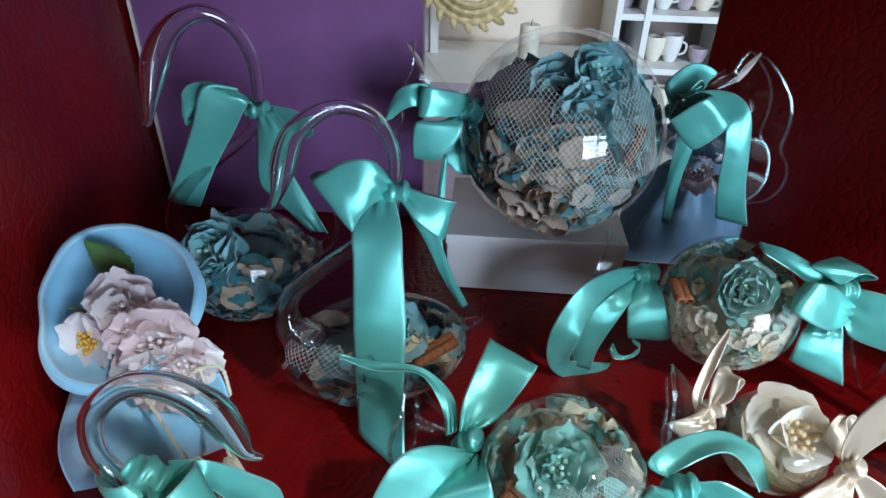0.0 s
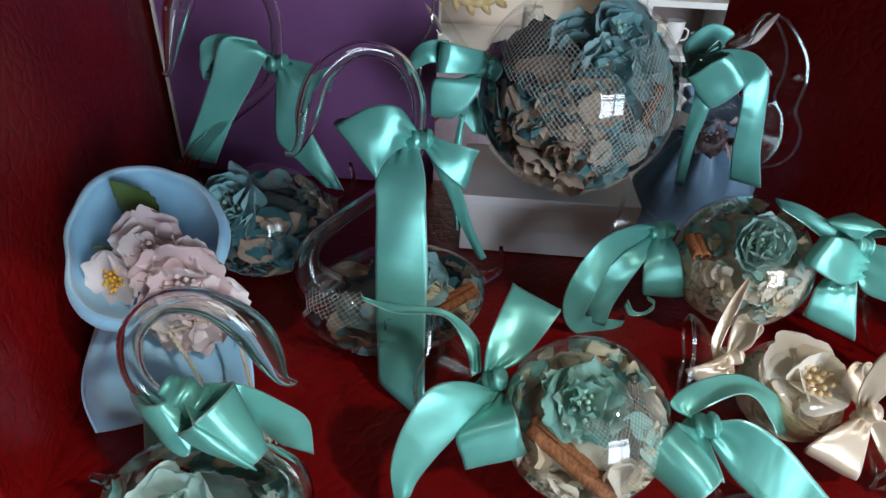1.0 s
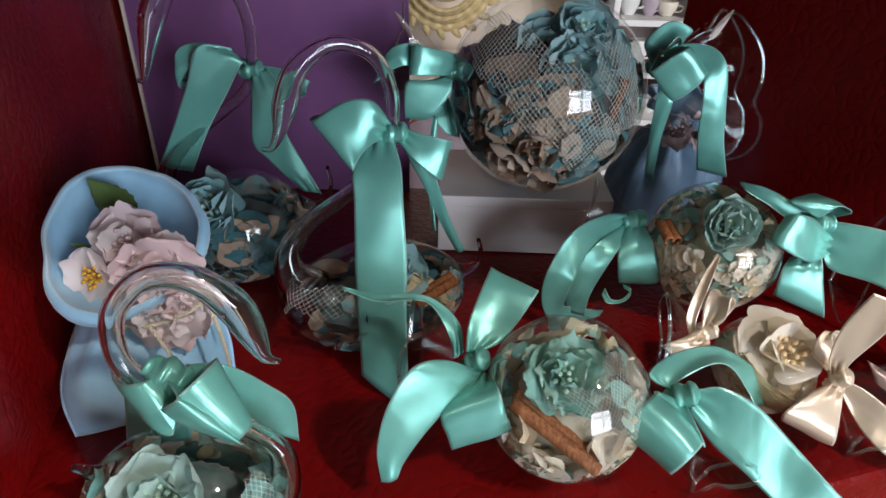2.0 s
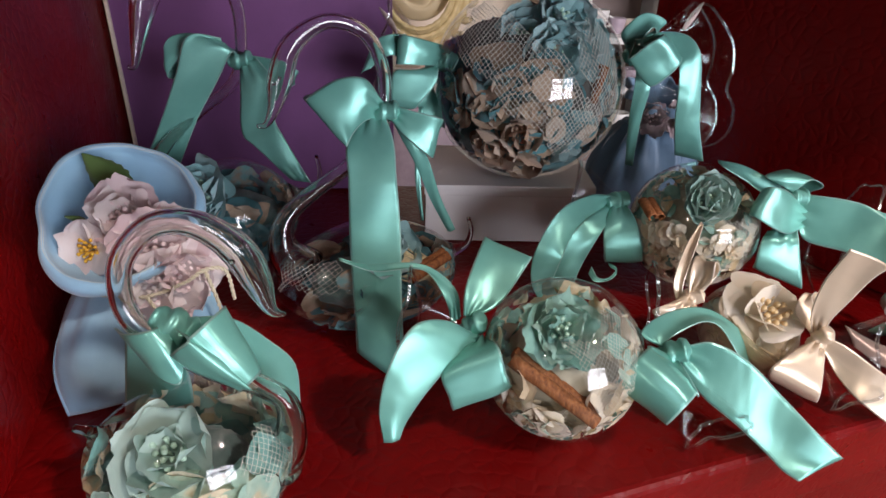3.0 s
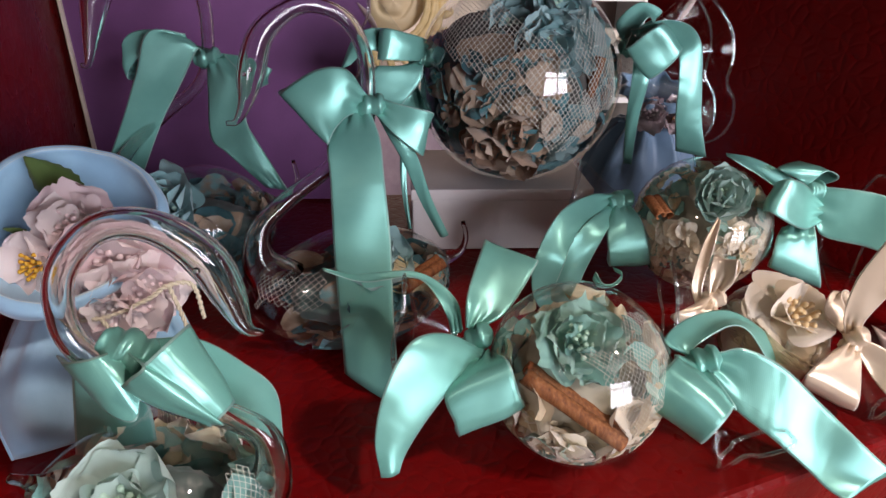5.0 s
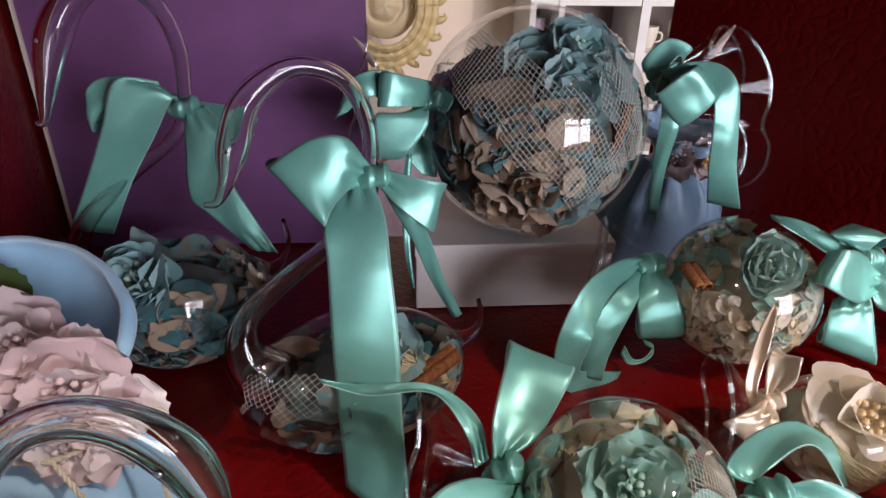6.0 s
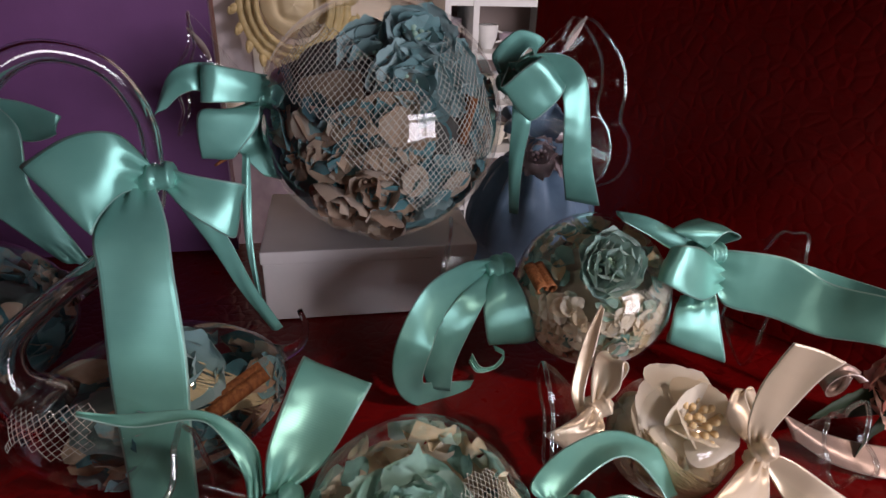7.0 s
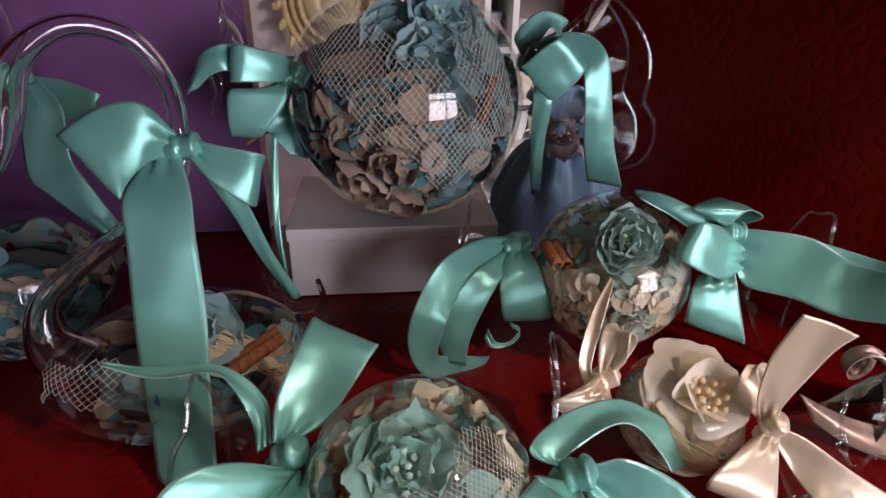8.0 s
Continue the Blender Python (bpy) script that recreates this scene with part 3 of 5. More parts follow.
# ribbons: cross-sections by their two selvedges; swans' necks: places and radii
RIBBONS = {
    "fl_tail": [(0.028, 0.200, 0.051, 0.034, 0.200, 0.043), (0.011, 0.188, 0.067, 0.023, 0.190, 0.048), (-0.003, 0.178, 0.070, 0.017, 0.183, 0.049), (-0.013, 0.168, 0.056, 0.004, 0.172, 0.039), (-0.017, 0.162, 0.037, -0.005, 0.165, 0.027), (-0.015, 0.158, 0.021, -0.008, 0.160, 0.021)],
    "fl_low": [(0.027, 0.197, 0.050, 0.033, 0.197, 0.050), (0.011, 0.178, 0.046, 0.036, 0.180, 0.058), (0.014, 0.172, 0.035, 0.040, 0.174, 0.047), (0.016, 0.173, 0.027, 0.043, 0.175, 0.040), (0.016, 0.185, 0.025, 0.042, 0.187, 0.036), (0.027, 0.200, 0.046, 0.034, 0.200, 0.046)],
    "fl_up": [(0.021, 0.205, 0.058, 0.027, 0.205, 0.058), (0.022, 0.215, 0.069, 0.040, 0.213, 0.061), (0.032, 0.240, 0.083, 0.056, 0.230, 0.077), (0.032, 0.248, 0.073, 0.053, 0.240, 0.065), (0.023, 0.210, 0.055, 0.029, 0.210, 0.055)],
    "fl_thin": [(0.015, 0.205, 0.054, 0.020, 0.207, 0.056), (0.013, 0.213, 0.060, 0.018, 0.218, 0.064), (0.005, 0.222, 0.070, 0.009, 0.226, 0.070), (-0.004, 0.228, 0.071, -0.004, 0.232, 0.072), (-0.024, 0.232, 0.067, -0.029, 0.238, 0.068), (-0.042, 0.234, 0.072, -0.043, 0.237, 0.072)],
    "fr_tail": [(0.130, 0.195, 0.050, 0.126, 0.190, 0.041), (0.140, 0.193, 0.053, 0.137, 0.183, 0.028), (0.157, 0.188, 0.046, 0.152, 0.175, 0.018), (0.174, 0.180, 0.031, 0.166, 0.168, 0.007), (0.189, 0.170, 0.018, 0.173, 0.163, 0.001), (0.201, 0.164, 0.008, 0.179, 0.158, -0.001)],
    "fr_up": [(0.120, 0.195, 0.047, 0.128, 0.195, 0.047), (0.108, 0.200, 0.053, 0.120, 0.197, 0.049), (0.122, 0.212, 0.056, 0.126, 0.200, 0.053), (0.145, 0.222, 0.054, 0.141, 0.207, 0.055), (0.163, 0.225, 0.045, 0.152, 0.210, 0.050), (0.177, 0.225, 0.032, 0.163, 0.210, 0.036), (0.181, 0.220, 0.018, 0.167, 0.208, 0.029)],
    "ml_tail": [(0.127, 0.345, 0.066, 0.130, 0.345, 0.058), (0.109, 0.335, 0.069, 0.117, 0.333, 0.055), (0.088, 0.320, 0.064, 0.098, 0.318, 0.046), (0.073, 0.308, 0.042, 0.090, 0.305, 0.037), (0.071, 0.304, 0.021, 0.086, 0.306, 0.019), (0.081, 0.308, 0.002, 0.093, 0.312, 0.012), (0.105, 0.315, -0.010, 0.117, 0.322, 0.003)],
    "ml_tail2": [(0.126, 0.342, 0.060, 0.132, 0.342, 0.056), (0.103, 0.322, 0.053, 0.117, 0.322, 0.046), (0.087, 0.312, 0.030, 0.104, 0.312, 0.023), (0.089, 0.312, 0.010, 0.102, 0.312, 0.005)],
    "ml_loop": [(0.129, 0.343, 0.063, 0.137, 0.343, 0.061), (0.121, 0.328, 0.050, 0.142, 0.328, 0.055), (0.121, 0.320, 0.036, 0.147, 0.320, 0.038), (0.124, 0.322, 0.026, 0.149, 0.322, 0.027), (0.126, 0.335, 0.028, 0.147, 0.335, 0.030), (0.131, 0.345, 0.058, 0.138, 0.345, 0.058)],
    "ml_curl": [(0.114, 0.318, 0.024, 0.112, 0.316, 0.020), (0.118, 0.314, 0.018, 0.116, 0.312, 0.016), (0.126, 0.316, 0.017, 0.126, 0.314, 0.016), (0.132, 0.320, 0.022, 0.132, 0.318, 0.020), (0.127, 0.324, 0.024, 0.128, 0.322, 0.022)],
    "mr_tail": [(0.236, 0.312, 0.081, 0.237, 0.305, 0.063), (0.247, 0.308, 0.083, 0.243, 0.300, 0.055), (0.271, 0.300, 0.081, 0.262, 0.290, 0.053), (0.286, 0.285, 0.074, 0.277, 0.275, 0.051), (0.301, 0.262, 0.077, 0.296, 0.255, 0.056), (0.316, 0.245, 0.071, 0.315, 0.240, 0.048)],
    "mr_tail2": [(0.246, 0.316, 0.080, 0.245, 0.314, 0.068), (0.276, 0.306, 0.077, 0.278, 0.302, 0.071), (0.301, 0.294, 0.072, 0.299, 0.290, 0.064), (0.316, 0.272, 0.072, 0.314, 0.268, 0.063), (0.331, 0.255, 0.067, 0.327, 0.250, 0.061)],
    "mr_roll": [(0.242, 0.310, 0.073, 0.242, 0.306, 0.062), (0.224, 0.304, 0.087, 0.226, 0.298, 0.061), (0.212, 0.303, 0.090, 0.204, 0.298, 0.072), (0.214, 0.315, 0.082, 0.211, 0.312, 0.066), (0.237, 0.325, 0.076, 0.240, 0.322, 0.064)],
    "mr_low": [(0.221, 0.308, 0.059, 0.238, 0.305, 0.060), (0.214, 0.300, 0.054, 0.238, 0.298, 0.052), (0.212, 0.297, 0.039, 0.245, 0.293, 0.026), (0.220, 0.310, 0.034, 0.252, 0.308, 0.023), (0.231, 0.318, 0.049, 0.245, 0.316, 0.050)],
    "mr_top": [(0.232, 0.312, 0.083, 0.225, 0.314, 0.087), (0.242, 0.312, 0.092, 0.215, 0.318, 0.092), (0.256, 0.320, 0.084, 0.237, 0.330, 0.092), (0.247, 0.330, 0.074, 0.238, 0.332, 0.077)],
    "mr_back": [(0.191, 0.335, 0.096, 0.189, 0.322, 0.096), (0.204, 0.330, 0.095, 0.204, 0.320, 0.088), (0.219, 0.325, 0.089, 0.217, 0.318, 0.080), (0.235, 0.322, 0.080, 0.229, 0.316, 0.078)],
    "br_roll": [(0.155, 0.402, 0.142, 0.146, 0.402, 0.158), (0.157, 0.390, 0.130, 0.139, 0.390, 0.149), (0.170, 0.388, 0.140, 0.150, 0.388, 0.159), (0.176, 0.390, 0.149, 0.160, 0.390, 0.165), (0.176, 0.405, 0.148, 0.161, 0.405, 0.162), (0.156, 0.412, 0.150, 0.148, 0.412, 0.158)],
    "br_tail": [(0.153, 0.402, 0.150, 0.150, 0.404, 0.159), (0.161, 0.400, 0.153, 0.162, 0.402, 0.165), (0.172, 0.395, 0.150, 0.179, 0.398, 0.164), (0.175, 0.390, 0.143, 0.189, 0.393, 0.153), (0.177, 0.388, 0.128, 0.194, 0.390, 0.127), (0.179, 0.388, 0.104, 0.199, 0.390, 0.101), (0.185, 0.392, 0.080, 0.207, 0.390, 0.076)],
    "br_back": [(0.143, 0.415, 0.154, 0.150, 0.410, 0.147), (0.142, 0.425, 0.162, 0.150, 0.415, 0.150), (0.158, 0.430, 0.174, 0.162, 0.420, 0.165), (0.175, 0.430, 0.168, 0.166, 0.422, 0.159), (0.158, 0.425, 0.158, 0.156, 0.420, 0.152)],
    "br_tail2": [(0.150, 0.405, 0.141, 0.160, 0.405, 0.140), (0.150, 0.402, 0.127, 0.161, 0.400, 0.126), (0.151, 0.405, 0.101, 0.159, 0.402, 0.100), (0.155, 0.408, 0.066, 0.160, 0.405, 0.066)],
    "bl_roll": [(0.011, 0.425, 0.149, 0.010, 0.420, 0.136), (0.006, 0.410, 0.153, 0.004, 0.406, 0.138), (-0.014, 0.400, 0.159, -0.017, 0.396, 0.140), (-0.018, 0.408, 0.157, -0.020, 0.404, 0.139), (0.003, 0.425, 0.149, 0.003, 0.420, 0.139)],
    "bl_tail": [(-0.015, 0.412, 0.158, -0.019, 0.408, 0.137), (-0.028, 0.408, 0.158, -0.023, 0.402, 0.145), (-0.038, 0.405, 0.152, -0.032, 0.400, 0.143), (-0.047, 0.402, 0.132, -0.040, 0.400, 0.136)],
    "bl_low": [(0.006, 0.415, 0.137, 0.008, 0.412, 0.132), (-0.009, 0.405, 0.134, 0.008, 0.402, 0.136), (-0.024, 0.400, 0.134, 0.006, 0.398, 0.126), (-0.025, 0.397, 0.111, -0.007, 0.395, 0.111), (-0.023, 0.408, 0.112, -0.005, 0.406, 0.112), (0.005, 0.420, 0.132, 0.008, 0.418, 0.130)],
    "bl_dark": [(0.007, 0.420, 0.132, 0.010, 0.425, 0.138), (-0.009, 0.418, 0.112, 0.005, 0.425, 0.117), (-0.004, 0.416, 0.102, 0.015, 0.425, 0.106), (0.005, 0.415, 0.092, 0.014, 0.420, 0.088)],
    "bl_thin": [(-0.006, 0.414, 0.106, -0.002, 0.414, 0.106), (-0.008, 0.410, 0.085, -0.003, 0.410, 0.083), (-0.008, 0.402, 0.052, -0.004, 0.402, 0.052), (-0.003, 0.392, 0.022, -0.001, 0.392, 0.022)],
    "s2_left": [(-0.024, 0.302, 0.139, -0.026, 0.300, 0.129), (-0.033, 0.298, 0.151, -0.033, 0.292, 0.129), (-0.048, 0.295, 0.151, -0.039, 0.285, 0.124), (-0.065, 0.292, 0.141, -0.042, 0.280, 0.118), (-0.063, 0.305, 0.140, -0.042, 0.296, 0.119), (-0.025, 0.306, 0.135, -0.026, 0.306, 0.128)],
    "s2_right": [(-0.020, 0.302, 0.137, -0.020, 0.300, 0.128), (-0.008, 0.298, 0.134, -0.011, 0.294, 0.120), (0.010, 0.300, 0.129, 0.004, 0.296, 0.107), (0.006, 0.312, 0.124, 0.002, 0.308, 0.109), (-0.018, 0.306, 0.133, -0.019, 0.306, 0.127)],
    "s2_main": [(-0.036, 0.298, 0.128, -0.023, 0.298, 0.132), (-0.043, 0.284, 0.117, -0.017, 0.286, 0.119), (-0.042, 0.276, 0.102, -0.015, 0.276, 0.102), (-0.041, 0.264, 0.071, -0.012, 0.262, 0.070), (-0.039, 0.253, 0.036, -0.011, 0.245, 0.037), (-0.037, 0.243, 0.007, -0.008, 0.223, -0.002)],
    "s2_thin": [(-0.020, 0.303, 0.129, -0.016, 0.303, 0.131), (-0.014, 0.300, 0.118, -0.004, 0.300, 0.117), (-0.005, 0.300, 0.101, 0.003, 0.300, 0.103), (0.004, 0.302, 0.078, 0.010, 0.302, 0.080), (0.015, 0.304, 0.056, 0.020, 0.304, 0.057)],
    "s1_tail": [(-0.139, 0.388, 0.156, -0.129, 0.388, 0.142), (-0.159, 0.382, 0.158, -0.131, 0.384, 0.148), (-0.169, 0.378, 0.134, -0.143, 0.380, 0.128), (-0.182, 0.378, 0.107, -0.160, 0.380, 0.102), (-0.200, 0.380, 0.075, -0.177, 0.380, 0.070)],
    "s1_loop": [(-0.130, 0.392, 0.147, -0.132, 0.392, 0.138), (-0.155, 0.395, 0.157, -0.151, 0.390, 0.146), (-0.173, 0.393, 0.156, -0.168, 0.388, 0.142), (-0.179, 0.390, 0.147, -0.178, 0.386, 0.130), (-0.173, 0.398, 0.136, -0.172, 0.396, 0.127)],
    "s1_right": [(-0.129, 0.388, 0.137, -0.116, 0.388, 0.144), (-0.129, 0.384, 0.122, -0.106, 0.384, 0.130), (-0.130, 0.380, 0.094, -0.106, 0.380, 0.105), (-0.120, 0.376, 0.084, -0.100, 0.378, 0.091), (-0.097, 0.372, 0.062, -0.083, 0.374, 0.059)],
    "s1_rloop": [(-0.126, 0.393, 0.145, -0.126, 0.390, 0.136), (-0.106, 0.393, 0.142, -0.107, 0.388, 0.123), (-0.090, 0.395, 0.134, -0.092, 0.390, 0.126), (-0.109, 0.402, 0.138, -0.109, 0.400, 0.125)],
    "s3_left": [(-0.089, 0.140, 0.097, -0.084, 0.136, 0.093), (-0.094, 0.132, 0.0985, -0.0838, 0.127, 0.0796), (-0.1045, 0.136, 0.0945, -0.094, 0.130, 0.082), (-0.116, 0.150, 0.087, -0.109, 0.148, 0.085)],
    "s3_tail": [(-0.118, 0.160, 0.077, -0.095, 0.155, 0.069), (-0.123, 0.162, 0.059, -0.094, 0.156, 0.059), (-0.131, 0.165, 0.029, -0.096, 0.158, 0.043)],
    "s3_rtail": [(-0.085, 0.148, 0.094, -0.080, 0.142, 0.086), (-0.072, 0.152, 0.091, -0.070, 0.146, 0.082), (-0.061, 0.160, 0.075, -0.066, 0.152, 0.064), (-0.053, 0.167, 0.057, -0.063, 0.158, 0.051), (-0.053, 0.169, 0.032, -0.063, 0.161, 0.046)],
    "wl_up": [(0.142, 0.243, 0.044, 0.146, 0.242, 0.045), (0.139, 0.246, 0.056, 0.144, 0.244, 0.054), (0.146, 0.256, 0.072, 0.150, 0.252, 0.072), (0.155, 0.264, 0.084, 0.156, 0.262, 0.083)],
    "wl_loop": [(0.147, 0.242, 0.051, 0.151, 0.240, 0.051), (0.147, 0.246, 0.062, 0.156, 0.238, 0.060), (0.150, 0.250, 0.069, 0.157, 0.240, 0.071), (0.158, 0.255, 0.064, 0.164, 0.248, 0.060), (0.151, 0.246, 0.048, 0.154, 0.244, 0.047)],
    "wl_low": [(0.145, 0.240, 0.051, 0.150, 0.238, 0.045), (0.136, 0.234, 0.050, 0.149, 0.232, 0.043), (0.125, 0.232, 0.046, 0.136, 0.230, 0.037), (0.133, 0.240, 0.039, 0.145, 0.238, 0.032), (0.148, 0.244, 0.046, 0.152, 0.243, 0.042)],
    "wr_up": [(0.208, 0.220, 0.038, 0.214, 0.218, 0.039), (0.203, 0.220, 0.052, 0.212, 0.217, 0.049), (0.204, 0.221, 0.069, 0.219, 0.217, 0.063), (0.207, 0.220, 0.082, 0.224, 0.215, 0.077), (0.209, 0.218, 0.092, 0.229, 0.213, 0.085)],
    "wr_tail": [(0.213, 0.217, 0.040, 0.213, 0.215, 0.032), (0.223, 0.212, 0.037, 0.220, 0.208, 0.021), (0.238, 0.203, 0.028, 0.227, 0.198, 0.014), (0.262, 0.192, 0.015, 0.246, 0.188, 0.002)],
    "wr_loop": [(0.205, 0.216, 0.038, 0.212, 0.215, 0.036), (0.192, 0.208, 0.038, 0.209, 0.207, 0.031), (0.177, 0.200, 0.032, 0.206, 0.198, 0.017), (0.188, 0.210, 0.018, 0.214, 0.209, 0.006), (0.210, 0.219, 0.032, 0.215, 0.219, 0.031)],
    "wr_back": [(0.209, 0.222, 0.038, 0.214, 0.224, 0.042), (0.201, 0.230, 0.047, 0.212, 0.236, 0.053), (0.211, 0.240, 0.053, 0.219, 0.240, 0.052), (0.217, 0.232, 0.040, 0.218, 0.230, 0.042)],
}


def loop_rows(knot_at, mouth, tip, r0, r1, start):
    """A conical loop: from the knot once round an axis, wide at its mouth and drawn in at its tip."""
    m = axes(Vector(tip) - Vector(mouth))
    rows = [(*knot_at, *(Vector(knot_at) + Vector((0.002, 0, -0.004))))]
    for k in range(12):
        w = start + 2 * math.pi * k / 11
        d = m @ Vector((math.cos(w), math.sin(w), 0))
        rows.append((*(Vector(mouth) + d * r0), *(Vector(tip) + d * r1)))
    return rows


RIBBONS["fr_low"] = loop_rows((0.1225, 0.193, 0.0465), (0.1190, 0.1650, 0.0365), (0.1000, 0.1830, 0.0470), 0.0098, 0.0115, 2.2)
RIBBONS["s3_cone"] = loop_rows((-0.0885, 0.139, 0.096), (-0.0770, 0.133, 0.0985), (-0.0595, 0.128, 0.0800), 0.0120, 0.0045, 2.6)
NECKS = {
    "neck1": [(-0.1855, 0.3490, 0.1437, 0.0014), (-0.1815, 0.3490, 0.1450, 0.0020), (-0.1765, 0.3500, 0.1620, 0.0050), (-0.1705, 0.3530, 0.1820, 0.0082), (-0.1600, 0.3570, 0.1990, 0.0070), (-0.1430, 0.3620, 0.2080, 0.0050), (-0.1280, 0.3700, 0.1985, 0.0044), (-0.1230, 0.3800, 0.1780, 0.0042), (-0.1250, 0.3870, 0.1560, 0.0040), (-0.1290, 0.3900, 0.1380, 0.0040), (-0.1380, 0.3880, 0.1230, 0.0040), (-0.1630, 0.3830, 0.1040, 0.0044), (-0.1860, 0.3780, 0.0820, 0.0050), (-0.1990, 0.3800, 0.0600, 0.0070), (-0.1970, 0.3850, 0.0360, 0.0110)],
    "neck2": [(-0.0895, 0.278, 0.1290, 0.0012), (-0.0845, 0.278, 0.1300, 0.0018), (-0.0795, 0.279, 0.1390, 0.0036), (-0.0760, 0.281, 0.1520, 0.0066), (-0.0700, 0.283, 0.1685, 0.0060), (-0.058, 0.288, 0.179, 0.0046), (-0.046, 0.294, 0.181, 0.0040), (-0.032, 0.300, 0.174, 0.0039), (-0.024, 0.304, 0.157, 0.0038), (-0.023, 0.304, 0.139, 0.0038), (-0.026, 0.300, 0.118, 0.0040), (-0.044, 0.292, 0.102, 0.0042), (-0.065, 0.283, 0.088, 0.0046), (-0.079, 0.276, 0.075, 0.0058), (-0.081, 0.273, 0.058, 0.0095), (-0.072, 0.274, 0.043, 0.0160)],
    "neck3": [(-0.052, 0.156, 0.090, 0.0010), (-0.057, 0.155, 0.093, 0.0025), (-0.060, 0.153, 0.106, 0.0055), (-0.064, 0.151, 0.119, 0.0065), (-0.072, 0.149, 0.129, 0.0055), (-0.082, 0.147, 0.134, 0.0048), (-0.093, 0.145, 0.132, 0.0045), (-0.103, 0.143, 0.121, 0.0043), (-0.106, 0.142, 0.107, 0.0042), (-0.103, 0.141, 0.096, 0.0042), (-0.093, 0.140, 0.087, 0.0042), (-0.078, 0.139, 0.077, 0.0042), (-0.060, 0.138, 0.070, 0.0042), (-0.050, 0.137, 0.062, 0.0046), (-0.050, 0.136, 0.046, 0.0070), (-0.057, 0.136, 0.033, 0.0120)],
}

# ---- purple card, white carton ----
card = thing("purple_card", (-0.15, 0.505, 0.0), "tall matt purple card panel with a cream cut edge", "panel")
bm = bmesh.new()
bmesh.ops.create_cube(bm, size=1.0)
for v in bm.verts:
    v.co = Vector((-0.1485 + v.co.x * 0.235, 0.508 + v.co.y * 0.006, 0.136 + v.co.z * 0.268))
part("panel", bm, PURPLE, card, smooth=False)
bm = bmesh.new()
bmesh.ops.create_cube(bm, size=1.0)
for v in bm.verts:
    v.co = Vector((-0.2672 + v.co.x * 0.0022, 0.507 + v.co.y * 0.008, 0.136 + v.co.z * 0.268))
part("cut_edge", bm, CARD_EDGE, card, "pale cream cut edge", smooth=False)


box = thing("white_box", (0.06, 0.45, 0.0), "plain white cardboard box carrying a glass ball", "box")
bm = bmesh.new()
bmesh.ops.create_cube(bm, size=1.0)
for v in bm.verts:
    v.co = Vector((0.066 + v.co.x * 0.132, 0.4485 + v.co.y * 0.097, 0.0208 + v.co.z * 0.0396))
bmesh.ops.bevel(bm, geom=bm.edges[:], offset=0.0008, segments=2, affect='EDGES', profile=0.5)
tray = part("tray", bm, BOX_WHITE, box, smooth=False)
bm = bmesh.new()
bmesh.ops.create_cube(bm, size=1.0)
for v in bm.verts:
    v.co = Vector((0.066 + v.co.x * 0.134, 0.4485 + v.co.y * 0.099, 0.0450 + v.co.z * 0.0085))
bmesh.ops.bevel(bm, geom=bm.edges[:], offset=0.0008, segments=2, affect='EDGES', profile=0.5)
part("lid", bm, BOX_WHITE, box, smooth=False)

# ---- glass balls shaped like wrapped sweets ----
BALL_LABEL = "clear glass sweet-shaped ball of dried petals with mint satin bows"


def bar_region(cu, cv, hu, hv, turn):
    c, s = math.cos(turn), math.sin(turn)

    def inside(u, v):
        a, b = (u - cu) * c + (v - cv) * s, -(u - cu) * s + (v - cv) * c
        wob = 0.05 * math.sin(9 * a) + 0.04 * math.sin(13 * b)
        return abs(a) < hu + wob and abs(b) < hv + wob
    return inside


# the large ball on the carton
C, R = (0.0760, 0.4300, 0.1216), 0.0724
big = thing("glass_ball", (C[0], C[1], 0.051), "large clear glass ball of teal dried petals on a white box", "glass ornament", "glass sweet balls")
bm = bmesh.new()
ball(bm, C, R)
part("glass_shell", bm, GLASS, big)
potpourri(big, C, R, 0.30, 420, POTPOURRI, 4, size=0.29, deep=0.80, loose=0.27, off=(((0.088, 0.39, 0.155), 0.030), ((0.1168, 0.382, 0.128), 0.022)))
potpourri(big, C, R, 0.4, 60, POTPOURRI, 9, size=0.5, deep=0.7, loose=0.2, off=(((0.130, 0.400, 0.132), 0.030),))
netting(big, C, R, (-0.05, -1, 0.25), (0, 0, 1), bar_region(-0.10, 0.08, 1.0, 0.33, -0.75), 0.042, 0.0023)
netting(big, C, R * 0.985, (0.45, -0.9, 0.2), (0, 0, 1), bar_region(0.25, 0.1, 0.3, 0.5, 0.2), 0.042, 0.0022)
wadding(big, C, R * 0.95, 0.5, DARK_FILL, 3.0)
flower(big, (0.070, 0.402, 0.158), (-0.25, -0.8, 0.5), 0.0235, TEAL_PETAL, 2, STAMEN, 5, "dusty teal silk flower", 0.8, 6)
flower(big, (0.104, 0.398, 0.150), (0.3, -0.85, 0.4), 0.0225, TEAL_PETAL, 2, STAMEN, 6, "dusty teal silk flower", 0.8, 6)
flower(big, (0.088, 0.388, 0.148), (0.0, -0.9, 0.35), 0.0235, TEAL_PETAL, 2, STAMEN, 7, "dusty teal silk flower", 0.8, 6)
flower(big, (0.092, 0.402, 0.168), (0.2, -0.65, 0.7), 0.0225, TEAL_PETAL, 2, STAMEN, 8, "dusty teal silk flower", 0.8, 6)
